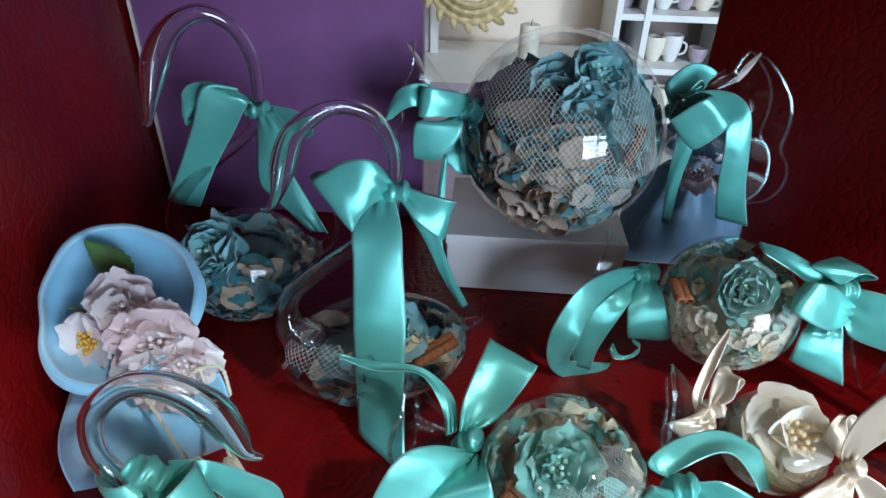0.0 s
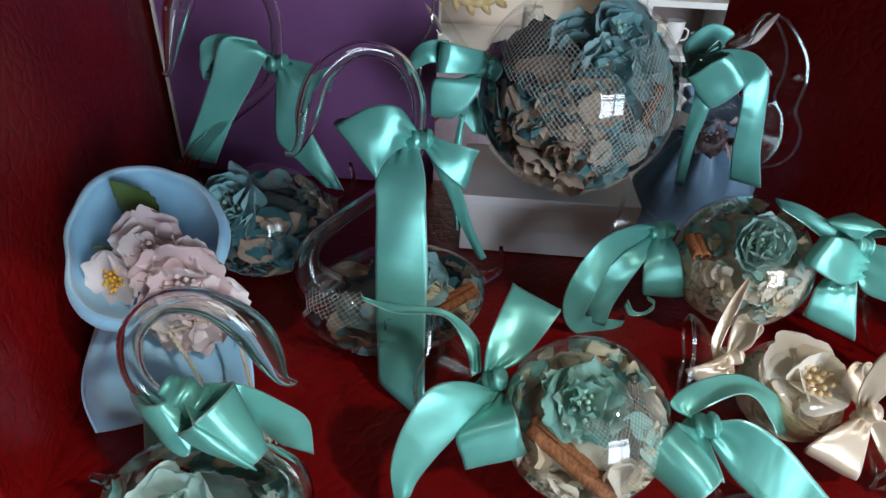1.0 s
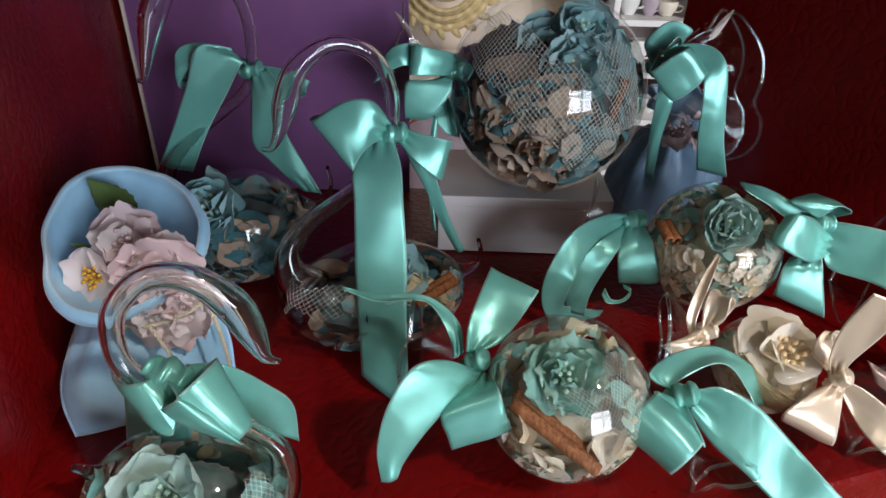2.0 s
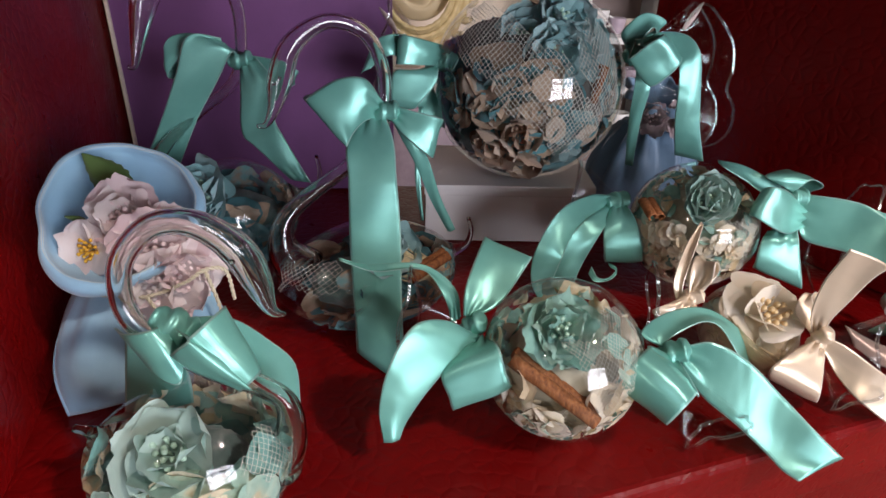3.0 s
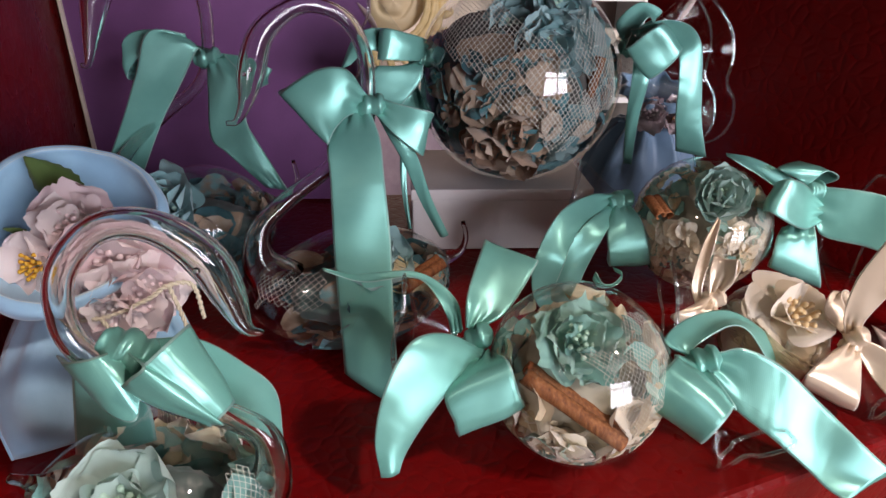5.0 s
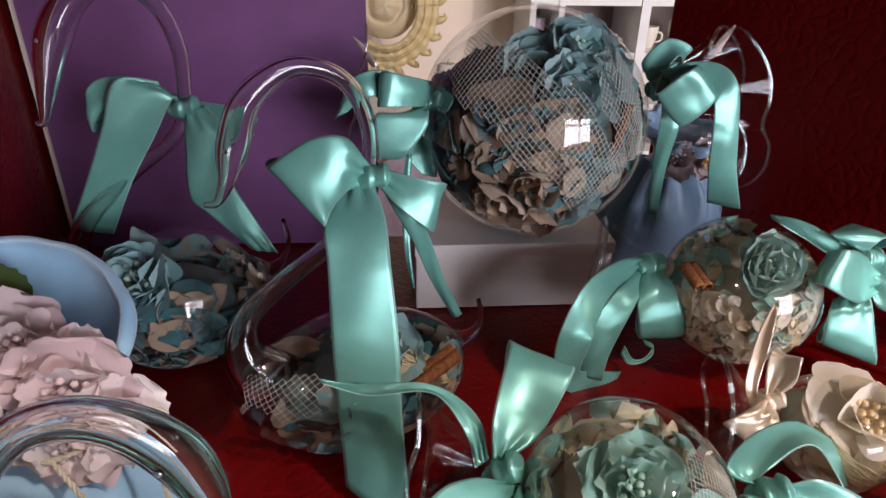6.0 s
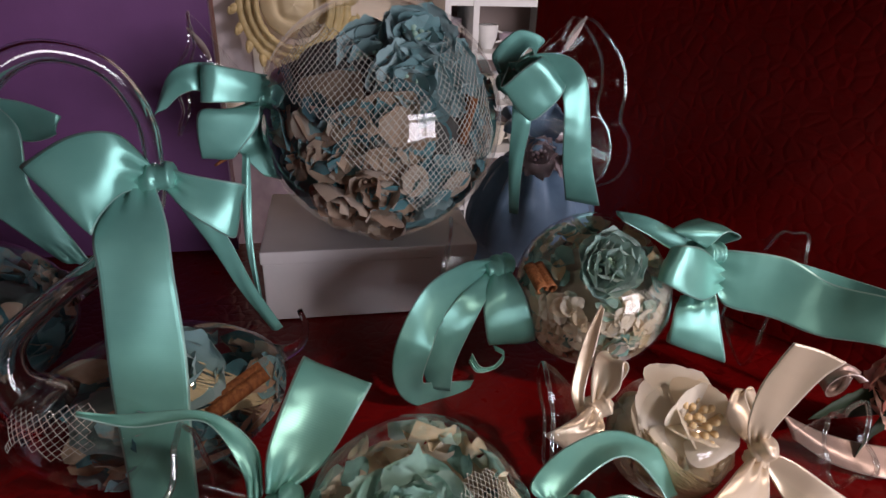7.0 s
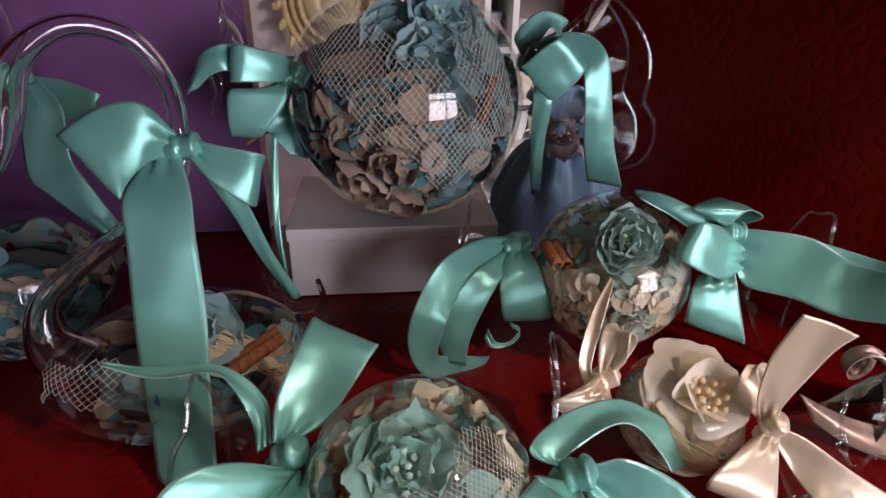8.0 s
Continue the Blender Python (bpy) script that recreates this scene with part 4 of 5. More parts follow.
for k, (dx, dz, size, mat) in enumerate(((-0.42, -0.50, 0.017, DRIED_TAN), (-0.14, -0.34, 0.016, DRIED_TAN), (-0.10, -0.70, 0.016, DRIED_TAN), (0.36, -0.58, 0.015, DRIED_TEAL))):
    d = Vector((dx, -math.sqrt(1 - dx * dx - dz * dz), dz))
    flower(big, tuple(Vector(C) + d * R * 0.83), tuple(d), size * 1.12, mat, 2, mat, 300 + k, "curled dried blossom", 0.85, 3)
cinnamon(big, (0.1168, 0.3875, 0.119), (0.1223, 0.388, 0.1443), 0.0046)
fan_end(big, (0.150, 0.430, 0.138), [(0.1895, 0.1693), (0.1984, 0.1817), (0.2106, 0.1723), (0.2219, 0.1563), (0.2255, 0.1391), (0.2248, 0.1229), (0.2338, 0.1088), (0.2364, 0.0924), (0.2312, 0.0799), (0.2208, 0.0735)], 0.014)
flare(big, (0.010, 0.430, 0.138), (-0.97, -0.02, 0.2), 0.045, 0.030, 4, 0.14, 0.2, 0.5)
bow(big, (0.152, 0.412, 0.147), 0.010, (1, 0, 0.1), MINT, ["br_roll", "br_tail", "br_back", "br_tail2"], "mint green satin bow")
bow(big, (0.008, 0.418, 0.138), 0.010, (1, 0, 0.1), MINT, ["bl_roll", "bl_tail", "bl_low", "bl_dark", "bl_thin"], "mint green satin bow")

# the ball nearest the shelf's edge
C, R = (0.0694, 0.1962, 0.0400), 0.0400
front = thing("glass_ball", (C[0], C[1], 0.0), "clear glass ball of cream dried petals with a cinnamon stick", "glass ornament", "glass sweet balls")
bm = bmesh.new()
ball(bm, C, R)
part("glass_shell", bm, GLASS, front)
FRONT_OFF = (((0.064, 0.174, 0.058), 0.020), ((0.044, 0.172, 0.053), 0.012), ((0.055, 0.163, 0.048), 0.0135), ((0.066, 0.159, 0.041), 0.0135), ((0.079, 0.159, 0.034), 0.011))
potpourri(front, C, R, 0.05, 200, IVORY_POT, 14, size=0.50, deep=0.70, off=FRONT_OFF, loose=0.22)
potpourri(front, C, R, 0.62, 90, PALE_POT, 15, size=0.40, deep=0.76, off=FRONT_OFF)
netting(front, C, R, (0.55, -0.8, 0.35), (0, 0, 1), bar_region(0.1, 0.2, 0.55, 0.5, 0.3), 0.044, 0.0020)
wadding(front, C, R * 0.80, -0.1, CREAM_FILL, 5.0)
flower(front, (0.0655, 0.1855, 0.0625), (0.0, -0.62, 0.8), 0.0180, MINT_PETAL, 3, STAMEN, 15, "mint silk flower with pale stamens", 1.05, 5)
cinnamon(front, (0.0422, 0.1780, 0.0552), (0.0807, 0.1630, 0.0320), 0.0054)
flare(front, (0.030, 0.205, 0.050), (-0.92, 0.22, -0.02), 0.036, 0.026, 3, 0.14, 0.5, 0.6)
flare(front, (0.116, 0.196, 0.044), (0.62, -0.45, -0.66), 0.046, 0.017, 3, 0.2, 0.1, 0.6)
bow(front, (0.0255, 0.204, 0.0525), 0.0084, (0.6, -0.2, 0.8), MINT, ["fl_tail", "fl_low", "fl_up", "fl_thin"], "mint green satin bow")
bow(front, (0.1225, 0.193, 0.0465), 0.0084, (0.7, -0.2, 0.6), MINT, ["fr_tail", "fr_low", "fr_up"], "mint green satin bow")

# the ball beside the carton
C, R = (0.1850, 0.3370, 0.0472), 0.0436
mid = thing("glass_ball", (C[0], C[1], 0.0), "clear glass ball of dried petals, teal flower and cinnamon", "glass ornament", "glass sweet balls")
bm = bmesh.new()
ball(bm, C, R)
part("glass_shell", bm, GLASS, mid)
MID_OFF = (((0.178, 0.304, 0.080), 0.021), ((0.149, 0.316, 0.066), 0.009))
potpourri(mid, C, R, 0.78, 260, PALE_POT, 24, size=0.26, deep=0.84, loose=0.25, off=MID_OFF)
potpourri(mid, C, R, 0.25, 260, IVORY_POT, 26, size=0.26, deep=0.88, loose=0.25, off=MID_OFF)
netting(mid, C, R, (0.35, -0.9, 0.2), (0, 0, 1), bar_region(0.35, 0.0, 0.4, 0.5, 0.4), 0.044, 0.0020)
wadding(mid, C, R * 0.92, 0.15, CREAM_FILL, 7.0)
flower(mid, (0.179, 0.310, 0.077), (-0.1, -0.75, 0.65), 0.0185, PALE_MINT, 3, STAMEN, 25, "mint silk rosette", 0.72)
cinnamon(mid, (0.1490, 0.3115, 0.0645), (0.1465, 0.3280, 0.0695), 0.0050)
flare(mid, (0.140, 0.343, 0.060), (-0.96, 0.25, 0.10), 0.037, 0.021, 3, 0.10, 0.4, 0.8)
flare(mid, (0.226, 0.328, 0.062), (0.95, -0.1, -0.25), 0.054, 0.036, 3, 0.2, 0.4, 0.6)
bow(mid, (0.1325, 0.344, 0.0620), 0.0088, (0.8, 0.2, 0.2), MINT, ["ml_tail", "ml_tail2", "ml_loop", "ml_curl"], "mint green satin bow")
bow(mid, (0.2350, 0.314, 0.0790), 0.0088, (0.9, 0, 0.2), MINT, ["mr_tail", "mr_tail2", "mr_roll", "mr_low", "mr_top", "mr_back"], "mint green satin bow")

# the small ivory one
C, R = (0.1860, 0.2430, 0.0268), 0.0277
white = thing("glass_ball", (C[0], C[1], 0.0), "small glass ball with ivory flower, raffia and cream bows", "glass ornament", "glass sweet balls")
bm = bmesh.new()
ball(bm, C, R, 0.93)
part("glass_shell", bm, GLASS, white)
potpourri(white, C, R, 0.0, 70, IVORY_POT, 34, 0.93, 0.7, deep=0.75)
wadding(white, C, R, 0.1, IVORY_POT, 9.0)
flower(white, (0.1895, 0.2360, 0.0400), (0.20, -0.60, 0.78), 0.0235, IVORY_PETAL, 2, material("amber_stamens", (0.70, 0.50, 0.26), 0.5)[0], 35, "ivory silk flower", 1.05, 5)
raffia(white, C, R, (-0.75, -0.45, 0.35), (0.25, -0.85, -0.55), 110, 8)
flare(white, (0.154, 0.243, 0.042), (-0.97, 0.2, -0.1), 0.024, 0.025, 4, 0.10, 0.8, 0.9)
flare(white, (0.213, 0.224, 0.036), (0.85, -0.1, -0.02), 0.040, 0.018, 4, 0.2, 0.3, 0.7)
flare(white, (0.211, 0.220, 0.033), (0.55, -0.45, -0.62), 0.034, 0.012, 3, 0.2, 0.3, 0.7)
bow(white, (0.1490, 0.242, 0.0475), 0.0075, (0.7, 0, 0.6), CREAM, ["wl_up", "wl_loop", "wl_low"], "cream satin bow")
bow(white, (0.2110, 0.218, 0.0385), 0.0075, (0.3, -0.2, 0.9), CREAM, ["wr_up", "wr_tail", "wr_loop", "wr_back"], "cream satin bow")


# ---- blown glass swans ----
def swan(at, heading, body_r, length, neck_rows, tail_rows, label, pot_seed, pot, knot_at, knot_axis, pieces, blossom=None, net=True, pitch=0.0, petals=170, bare=(), fill=0.9):
    """A hollow glass swan: pear-shaped body, drawn S-neck with head and beak, flicked tail, petals inside, a bow on the neck."""
    s = thing("glass_swan", (at[0], at[1], 0.0), label, "glass ornament", "glass swans")
    turn = Matrix.Rotation(heading, 3, 'Z') @ Matrix.Rotation(pitch, 3, 'Y')
    grow = Matrix.Diagonal((length / body_r, 1.0, 1.0))
    bm = bmesh.new()
    bmesh.ops.create_uvsphere(bm, u_segments=48, v_segments=30, radius=body_r)
    warp = turn @ grow
    for v in bm.verts:
        k = v.co.x / body_r
        v.co.z *= 1.0 - 0.25 * max(0, -k)
        v.co.y *= 1.0 - 0.2 * abs(k) ** 2
        v.co = Vector(at) + warp @ v.co
    part("glass_body", bm, GLASS, s)
    bm = bmesh.new()
    tube_mesh(bm, neck_rows, 16, 5)
    nk = part("neck", bm, ROD, s)
    bm = bmesh.new()
    tube_mesh(bm, neck_rows, 16, 5, True, 0.72)
    part("bore", bm, ROD, nk)
    bm = bmesh.new()
    tube_mesh(bm, tail_rows, 12, 4)
    part("tail", bm, ROD, s)
    potpourri(s, at, body_r, 0.35, petals, pot, pot_seed, 1.0, 0.52, warp, 0.72, bare)
    wadding(s, at, body_r * fill, -0.2, TEAL_FILL, pot_seed * 1.0, warp)
    if net:
        netting(s, at, body_r, (-0.6, -0.8, 0.25), (0, 0, 1), bar_region(-0.20, 0.22, 0.42, 0.26, 0.1), 0.065, 0.0025, warp=warp)
    if blossom:
        flower(s, *blossom)
    # two small glass beads for eyes, on either side of the head
    x, y, z, hr = neck_rows[3]
    for side in (-1, 1):
        bm = bmesh.new()
        bmesh.ops.create_icosphere(bm, subdivisions=2, radius=hr * 0.18)
        bmesh.ops.translate(bm, verts=bm.verts, vec=Vector((x, y, z)) + Vector((-0.25, side, 0.1)).normalized() * hr)
        part("eye", bm, ROD, nk)
    bow(s, knot_at, 0.0085, knot_axis, MINT, pieces, "mint green satin bow")
    return s


swan2 = swan((-0.034, 0.284, 0.0350), 0.30, 0.0350, 0.058, NECKS["neck2"],
     [(0.008, 0.298, 0.044, 0.010), (0.020, 0.302, 0.044, 0.004), (0.0275, 0.305, 0.047, 0.0022), (0.0300, 0.305, 0.056, 0.0016), (0.0280, 0.305, 0.065, 0.0012)],
     "clear blown glass swan of petals with a long mint ribbon", 41, POTPOURRI, (-0.0225, 0.301, 0.1320), (0.9, 0, 0.3),
     ["s2_left", "s2_right", "s2_main", "s2_thin"], ((-0.020, 0.272, 0.056), (0.1, -0.6, 0.8), 0.018, TEAL_PETAL, 2, STAMEN, 42, "teal silk petals", 0.9), petals=150, fill=0.7, bare=(((-0.075, 0.262, 0.04), 0.034), ((-0.055, 0.245, 0.03), 0.028)))
raffia(swan2, (-0.034, 0.284, 0.0350), 0.0350, (0.1, -0.6, 0.7), (0.85, -0.5, 0.1), 60, 43, Matrix.Rotation(0.30, 3, 'Z') @ Matrix.Diagonal((1.6, 1.0, 1.0)))
cinnamon(swan2, (-0.008, 0.262, 0.046), (0.014, 0.274, 0.056), 0.0048)
swan1 = swan((-0.137, 0.354, 0.041), 0.2, 0.041, 0.048, NECKS["neck1"],
     [(-0.097, 0.364, 0.050, 0.012), (-0.086, 0.370, 0.050, 0.005), (-0.079, 0.376, 0.056, 0.0022), (-0.077, 0.379, 0.066, 0.0016), (-0.079, 0.380, 0.078, 0.0012)],
     "clear blown glass swan of teal petals before the purple card", 51, POTPOURRI, (-0.1280, 0.390, 0.1420), (0.9, 0, 0.3),
     ["s1_tail", "s1_loop", "s1_right", "s1_rloop"], ((-0.148, 0.332, 0.064), (-0.10, -0.75, 0.65), 0.0245, TEAL_PETAL, 3, STAMEN, 52, "dusty blue silk flower", 0.8))
swan3 = swan((-0.090, 0.136, 0.034), 0.05, 0.034, 0.042, NECKS["neck3"],
     [(-0.118, 0.135, 0.042, 0.012), (-0.124, 0.135, 0.046, 0.005), (-0.128, 0.135, 0.0485, 0.0022), (-0.133, 0.135, 0.050, 0.0016)],
     "clear blown glass swan of mint petals with a short bow", 61, PALE_POT, (-0.0880, 0.1400, 0.0955), (0.9, -0.2, -0.3),
     ["s3_cone", "s3_left", "s3_tail", "s3_rtail"], ((-0.090, 0.122, 0.050), (-0.05, -0.60, 0.8), 0.0180, PALE_MINT, 2, STAMEN, 62, "pale mint silk flower with stamens", 0.95, 5), False, petals=120, fill=0.6)
netting(swan3, (-0.090, 0.136, 0.034), 0.034, (0.75, -0.55, 0.4), (0, 0, 1), bar_region(0.15, 0.0, 0.28, 0.3, 0.3), 0.06, 0.0024, warp=Matrix.Rotation(0.05, 3, 'Z') @ Matrix.Diagonal((0.042 / 0.034, 1.0, 1.0)))


PIPING = cloth("pale_piping", (0.62, 0.74, 0.76), (0.52, 0.64, 0.68))
# ---- blue satin pouch with a spray of silk flowers ----
def pouch(at, w, d, h, mat, label, neck_dir, neck_len, rim_r, name="satin_pouch", lobes=9, wave=0.14, turn=0.0, shift=(0, 0), flute=0.06, hem=True):
    s = thing(name, (at[0], at[1], 0.0), label, "pouch")
    bm = bmesh.new()
    nu, nv = 16, 48
    pts = []
    for i in range(nu):
        t = i / (nu - 1)
        wide = (1 - 0.62 * max(0, (t - 0.35) / 0.65) ** 1.7) * (1 - 0.05 * (1 - t))
        deep = max(0.06, math.sin(math.pi * min(1, 0.02 + 0.78 * t)) ** 0.75)
        for j in range(nv):
            c, sn = math.cos(2 * math.pi * j / nv), math.sin(2 * math.pi * j / nv)
            e = 0.75
            px = w / 2 * math.copysign(abs(c) ** e, c) * wide
            py = d / 2 * math.copysign(abs(sn) ** 1.15, sn) * deep
            f = 1 + flute * t ** 1.8 * math.sin(j / nv * 2 * math.pi * 11 + 3 * t) + 0.05 * noise.noise(Vector((c * 2, sn * 2, t * 3 + w * 40)))
            lean = t * t
            gx, gy = px * f, py * f
            pts.append((at[0] + gx * math.cos(turn) - gy * math.sin(turn) + shift[0] * lean, at[1] + gx * math.sin(turn) + gy * math.cos(turn) + shift[1] * lean, 0.0008 + h * t))
    vs, fs = grid_mesh(bm, pts, nu, nv, True)
    bm.faces.new(vs[:nv][::-1])
    body = part("pouch_body", bm, mat, s)
    # piped side seam
    for j in (0, nv // 2):
        bm = bmesh.new()
        tube_mesh(bm, [(*pts[i * nv + j], 0.0009) for i in range(0, nu, 2)], 6, 3)
        part("seam", bm, mat, body)
    tie = Vector((at[0] + shift[0], at[1] + shift[1], h))
    bm = bmesh.new()
    lathe(bm, tie - Vector(neck_dir).normalized() * 0.004, neck_dir, [(0.0, w * 0.2), (neck_len * 0.15, w * 0.15), (neck_len * 0.4, rim_r * 0.55), (neck_len * 0.8, rim_r * 0.95), (neck_len, rim_r), (neck_len * 0.93, rim_r * 1.06), (neck_len * 0.8, rim_r * 1.02)], 84, wave, lobes, 0.85, 4, 0.0, 0.05 if flute > 0.2 else 0.014)
    bm.verts.ensure_lookup_table()
    edge = [bm.verts[16 * 84 + k].co.copy() for k in range(84)]
    ruff = part("gathered_top", bm, mat, s)
    if hem:
        bm = bmesh.new()
        tube_mesh(bm, [(*p, 0.0009) for p in edge + edge[:1]], 6, 1)
        part("piping", bm, PIPING, ruff, "pale piped hem")
    so = ruff.modifiers.new("cloth", 'SOLIDIFY')
    so.thickness = 0.0009
    return s, tie


bag, tie = pouch((-0.143, 0.214), 0.086, 0.046, 0.070, BLUE, "pale blue satin favour pouch with blush silk flowers", (0.14, -0.46, 0.80), 0.038, 0.0415, lobes=3, wave=0.09, turn=0.50, shift=(-0.012, 0.036))
BLOSSOM = "blush white silk flower"
flower(bag, (-0.1440, 0.2290, 0.0960), (0.0, -0.75, 0.6), 0.0185, PINK_PETAL, 2, PINK_PETAL, 71, BLOSSOM, 0.95, 5)
flower(bag, (-0.1270, 0.2220, 0.0830), (0.25, -0.9, 0.35), 0.0205, PINK_PETAL, 2, PINK_PETAL, 72, BLOSSOM, 1.0, 5)
flower(bag, (-0.1265, 0.2140, 0.0690), (0.10, -0.95, -0.05), 0.0190, PINK_PETAL, 2, PINK_PETAL, 75, BLOSSOM, 1.0, 5)
flower(bag, (-0.1150, 0.2180, 0.0740), (0.45, -0.9, 0.10), 0.0170, PINK_PETAL, 2, PINK_PETAL, 76, BLOSSOM, 1.1, 5)
flower(bag, (-0.1590, 0.2200, 0.0840), (-0.10, -0.90, 0.30), 0.0135, PINK_PETAL, 1, YELLOW, 73, "small white silk flower with yellow stamens", 1.0, 5)


def leaf(parent, a, b, width, bend=0.15, mat=LEAF, facing=(0.2, 1, 0.3)):
    a, b = Vector(a), Vector(b)
    d = b - a
    side = d.cross(Vector(facing)).normalized()
    up = side.cross(d).normalized()
    bm = bmesh.new()
    pts = []
    nu = 15
    for i in range(nu):
        t = i / (nu - 1)
        half = width * 0.5 * math.sin(math.pi * (0.04 + 0.96 * t) ** 0.8) * (1 + (0.07 if i % 2 else -0.04)) + 0.0003
        for j in range(5):
            u = j / 2 - 1
            pts.append(a + d * t + side * u * half + up * (bend * d.length * math.sin(math.pi * t) + 0.25 * half * u * u))
    grid_mesh(bm, pts, nu, 5)
    ob = part("leaf", bm, mat, parent, "dark green silk leaf")
    so = ob.modifiers.new("thickness", 'SOLIDIFY')
    so.thickness = 0.0004


leaf(bag, (-0.1480, 0.2430, 0.1010), (-0.1700, 0.2500, 0.1215), 0.0165, 0.06, LEAF, (-0.15, 0.85, -0.50))
leaf(bag, (-0.160, 0.224, 0.090), (-0.172, 0.226, 0.098), 0.006)


def cord(parent, rows, r=0.0010, name="cord", turns=40):
    """Two strands laid round one another."""
    s = spline(rows, 12)
    t = np.gradient(s, axis=0)
    bm = bmesh.new()
    run = np.concatenate([[0], np.cumsum(np.linalg.norm(np.diff(s, axis=0), axis=1))])
    for k in (0, math.pi):
        pts = []
        for i in range(len(s)):
            tt = Vector(t[i]).normalized()
            u = tt.cross(Vector((0.31, 0.2, 0.93))).normalized()
            w = run[i] / 0.005 * 2 * math.pi + k
            pts.append((*(Vector(s[i]) + (u * math.cos(w) + tt.cross(u) * math.sin(w)) * r * 0.6), r * 0.62))
        tube_mesh(bm, pts, 6, 1)
    return part(name, bm, GOLD_CORD, parent, "twisted gold and cream cord")


cord(bag, [(-0.176, 0.226, 0.070), (-0.166, 0.212, 0.068), (-0.150, 0.206, 0.066), (-0.130, 0.204, 0.067), (-0.112, 0.208, 0.073), (-0.104, 0.213, 0.077), (-0.096, 0.218, 0.074), (-0.092, 0.214, 0.060)])
cord(bag, [(-0.130, 0.204, 0.067), (-0.120, 0.198, 0.056), (-0.112, 0.193, 0.044), (-0.106, 0.192, 0.032)])
cord(bag, [(-0.104, 0.213, 0.077), (-0.097, 0.206, 0.062), (-0.092, 0.199, 0.046), (-0.089, 0.196, 0.034)])
rnd = random.Random(21)
for cx, cy, cz in ((-0.105, 0.192, 0.036), (-0.089, 0.195, 0.037)):
    bm = bmesh.new()
    for k in range(60):
        a, rr = rnd.uniform(0, 6.28), rnd.uniform(0.0005, 0.0035)
        x, y = cx + rr * math.cos(a), cy + rr * math.sin(a)
        dx, dy = 2.4 * (x - cx), 2.4 * (y - cy)
        tube_mesh(bm, [(x, y, cz, 0.0003), (x + dx * 0.5, y + dy * 0.5, cz - 0.016, 0.0003), (x + dx, y + dy, cz - rnd.uniform(0.028, 0.034), 0.0003)], 4, 2)
    part("tassel", bm, GOLD_CORD, bag, "pale gold thread tassel")

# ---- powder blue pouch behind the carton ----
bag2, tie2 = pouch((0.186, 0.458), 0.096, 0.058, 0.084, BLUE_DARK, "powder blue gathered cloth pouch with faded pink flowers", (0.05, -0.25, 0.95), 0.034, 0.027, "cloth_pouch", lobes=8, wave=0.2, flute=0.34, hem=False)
flower(bag2, (0.176, 0.428, 0.098), (-0.1, -0.9, 0.3), 0.015, petal_material("faded_pink_petal", [(0.0, (0.40, 0.29, 0.30)), (1.0, (0.56, 0.44, 0.44))]), 2, bpy.data.materials["blush_silk_petal"], 81, "faded pink silk flower", 1.0, 5)
flower(bag2, (0.198, 0.430, 0.096), (0.1, -0.9, 0.2), 0.014, bpy.data.materials["faded_pink_petal"], 2, YELLOW, 82, "faded pink silk flower", 1.0, 5)

# ---- slivers and a twig tied in at the large ball's ends ----
SLIVER = plain("dried_sliver", (0.72, 0.56, 0.50), 0.6, 0.25, 0.0003)
leaf(big, (-0.0240, 0.455, 0.1520), (-0.0385, 0.470, 0.1690), 0.0045, 0.03, SLIVER)
leaf(big, (0.1885, 0.430, 0.1630), (0.1995, 0.430, 0.1825), 0.0040, 0.03, SLIVER)
for ob in big.children:
    if ob.name.startswith("leaf"):
        tagged(ob, "pale pink dried sliver")
bm = bmesh.new()
tube_mesh(bm, [(-0.0240, 0.425, 0.0960, 0.0008), (-0.0150, 0.425, 0.1020, 0.0015), (-0.0060, 0.425, 0.1075, 0.0017), (0.0040, 0.427, 0.1180, 0.0014)], 8, 4)
part("twig", bm, CINNAMON, big, "thin brown twig")

# ---- peach rose with leaves and sheer ribbon, lying on the shelf ----
rose = thing("silk_rose", (0.324, 0.264, 0.0), "peach pink silk rose with shade-darkened leaves and sheer ribbon", "flower")
# leaf green taken near black: the shade on these leaves is in the colour
SHADED_LEAF = plain("shaded_rose_leaf", (0.022, 0.048, 0.020), 0.65, 0.5, 0.0006)
flower(rose, (0.315, 0.256, 0.031), (-0.40, -0.8, 0.45), 0.029, ROSE_PETAL, 4, ROSE_PETAL, 91, "peach pink rose head", 0.50)
leaf(rose, (0.316, 0.256, 0.016), (0.262, 0.250, 0.022), 0.026, 0.05, SHADED_LEAF)
leaf(rose, (0.316, 0.252, 0.012), (0.282, 0.238, 0.007), 0.024, 0.05, SHADED_LEAF)
bm = bmesh.new()
tube_mesh(bm, [(0.326, 0.266, 0.024, 0.003), (0.330, 0.276, 0.010, 0.003), (0.338, 0.286, 0.004, 0.0022), (0.345, 0.294, 0.0026, 0.0022)], 8, 4)
part("stem", bm, LEAF, rose)
SHEER = satin("blush_ribbon", (0.44, 0.31, 0.26), (0.36, 0.25, 0.21))
curl_rows = []
for k in range(9):
    w = 0.6 + k * 0.72
    x, z = 0.279 + 0.0085 * math.cos(w), 0.036 + 0.0085 * math.sin(w)
    curl_rows.append((x, 0.250 + 0.0012 * k, z, x + 0.002, 0.258 + 0.0012 * k, z + 0.001))
ribbon("ribbon_loop", curl_rows, SHEER, rose, label="curled blush satin ribbon")
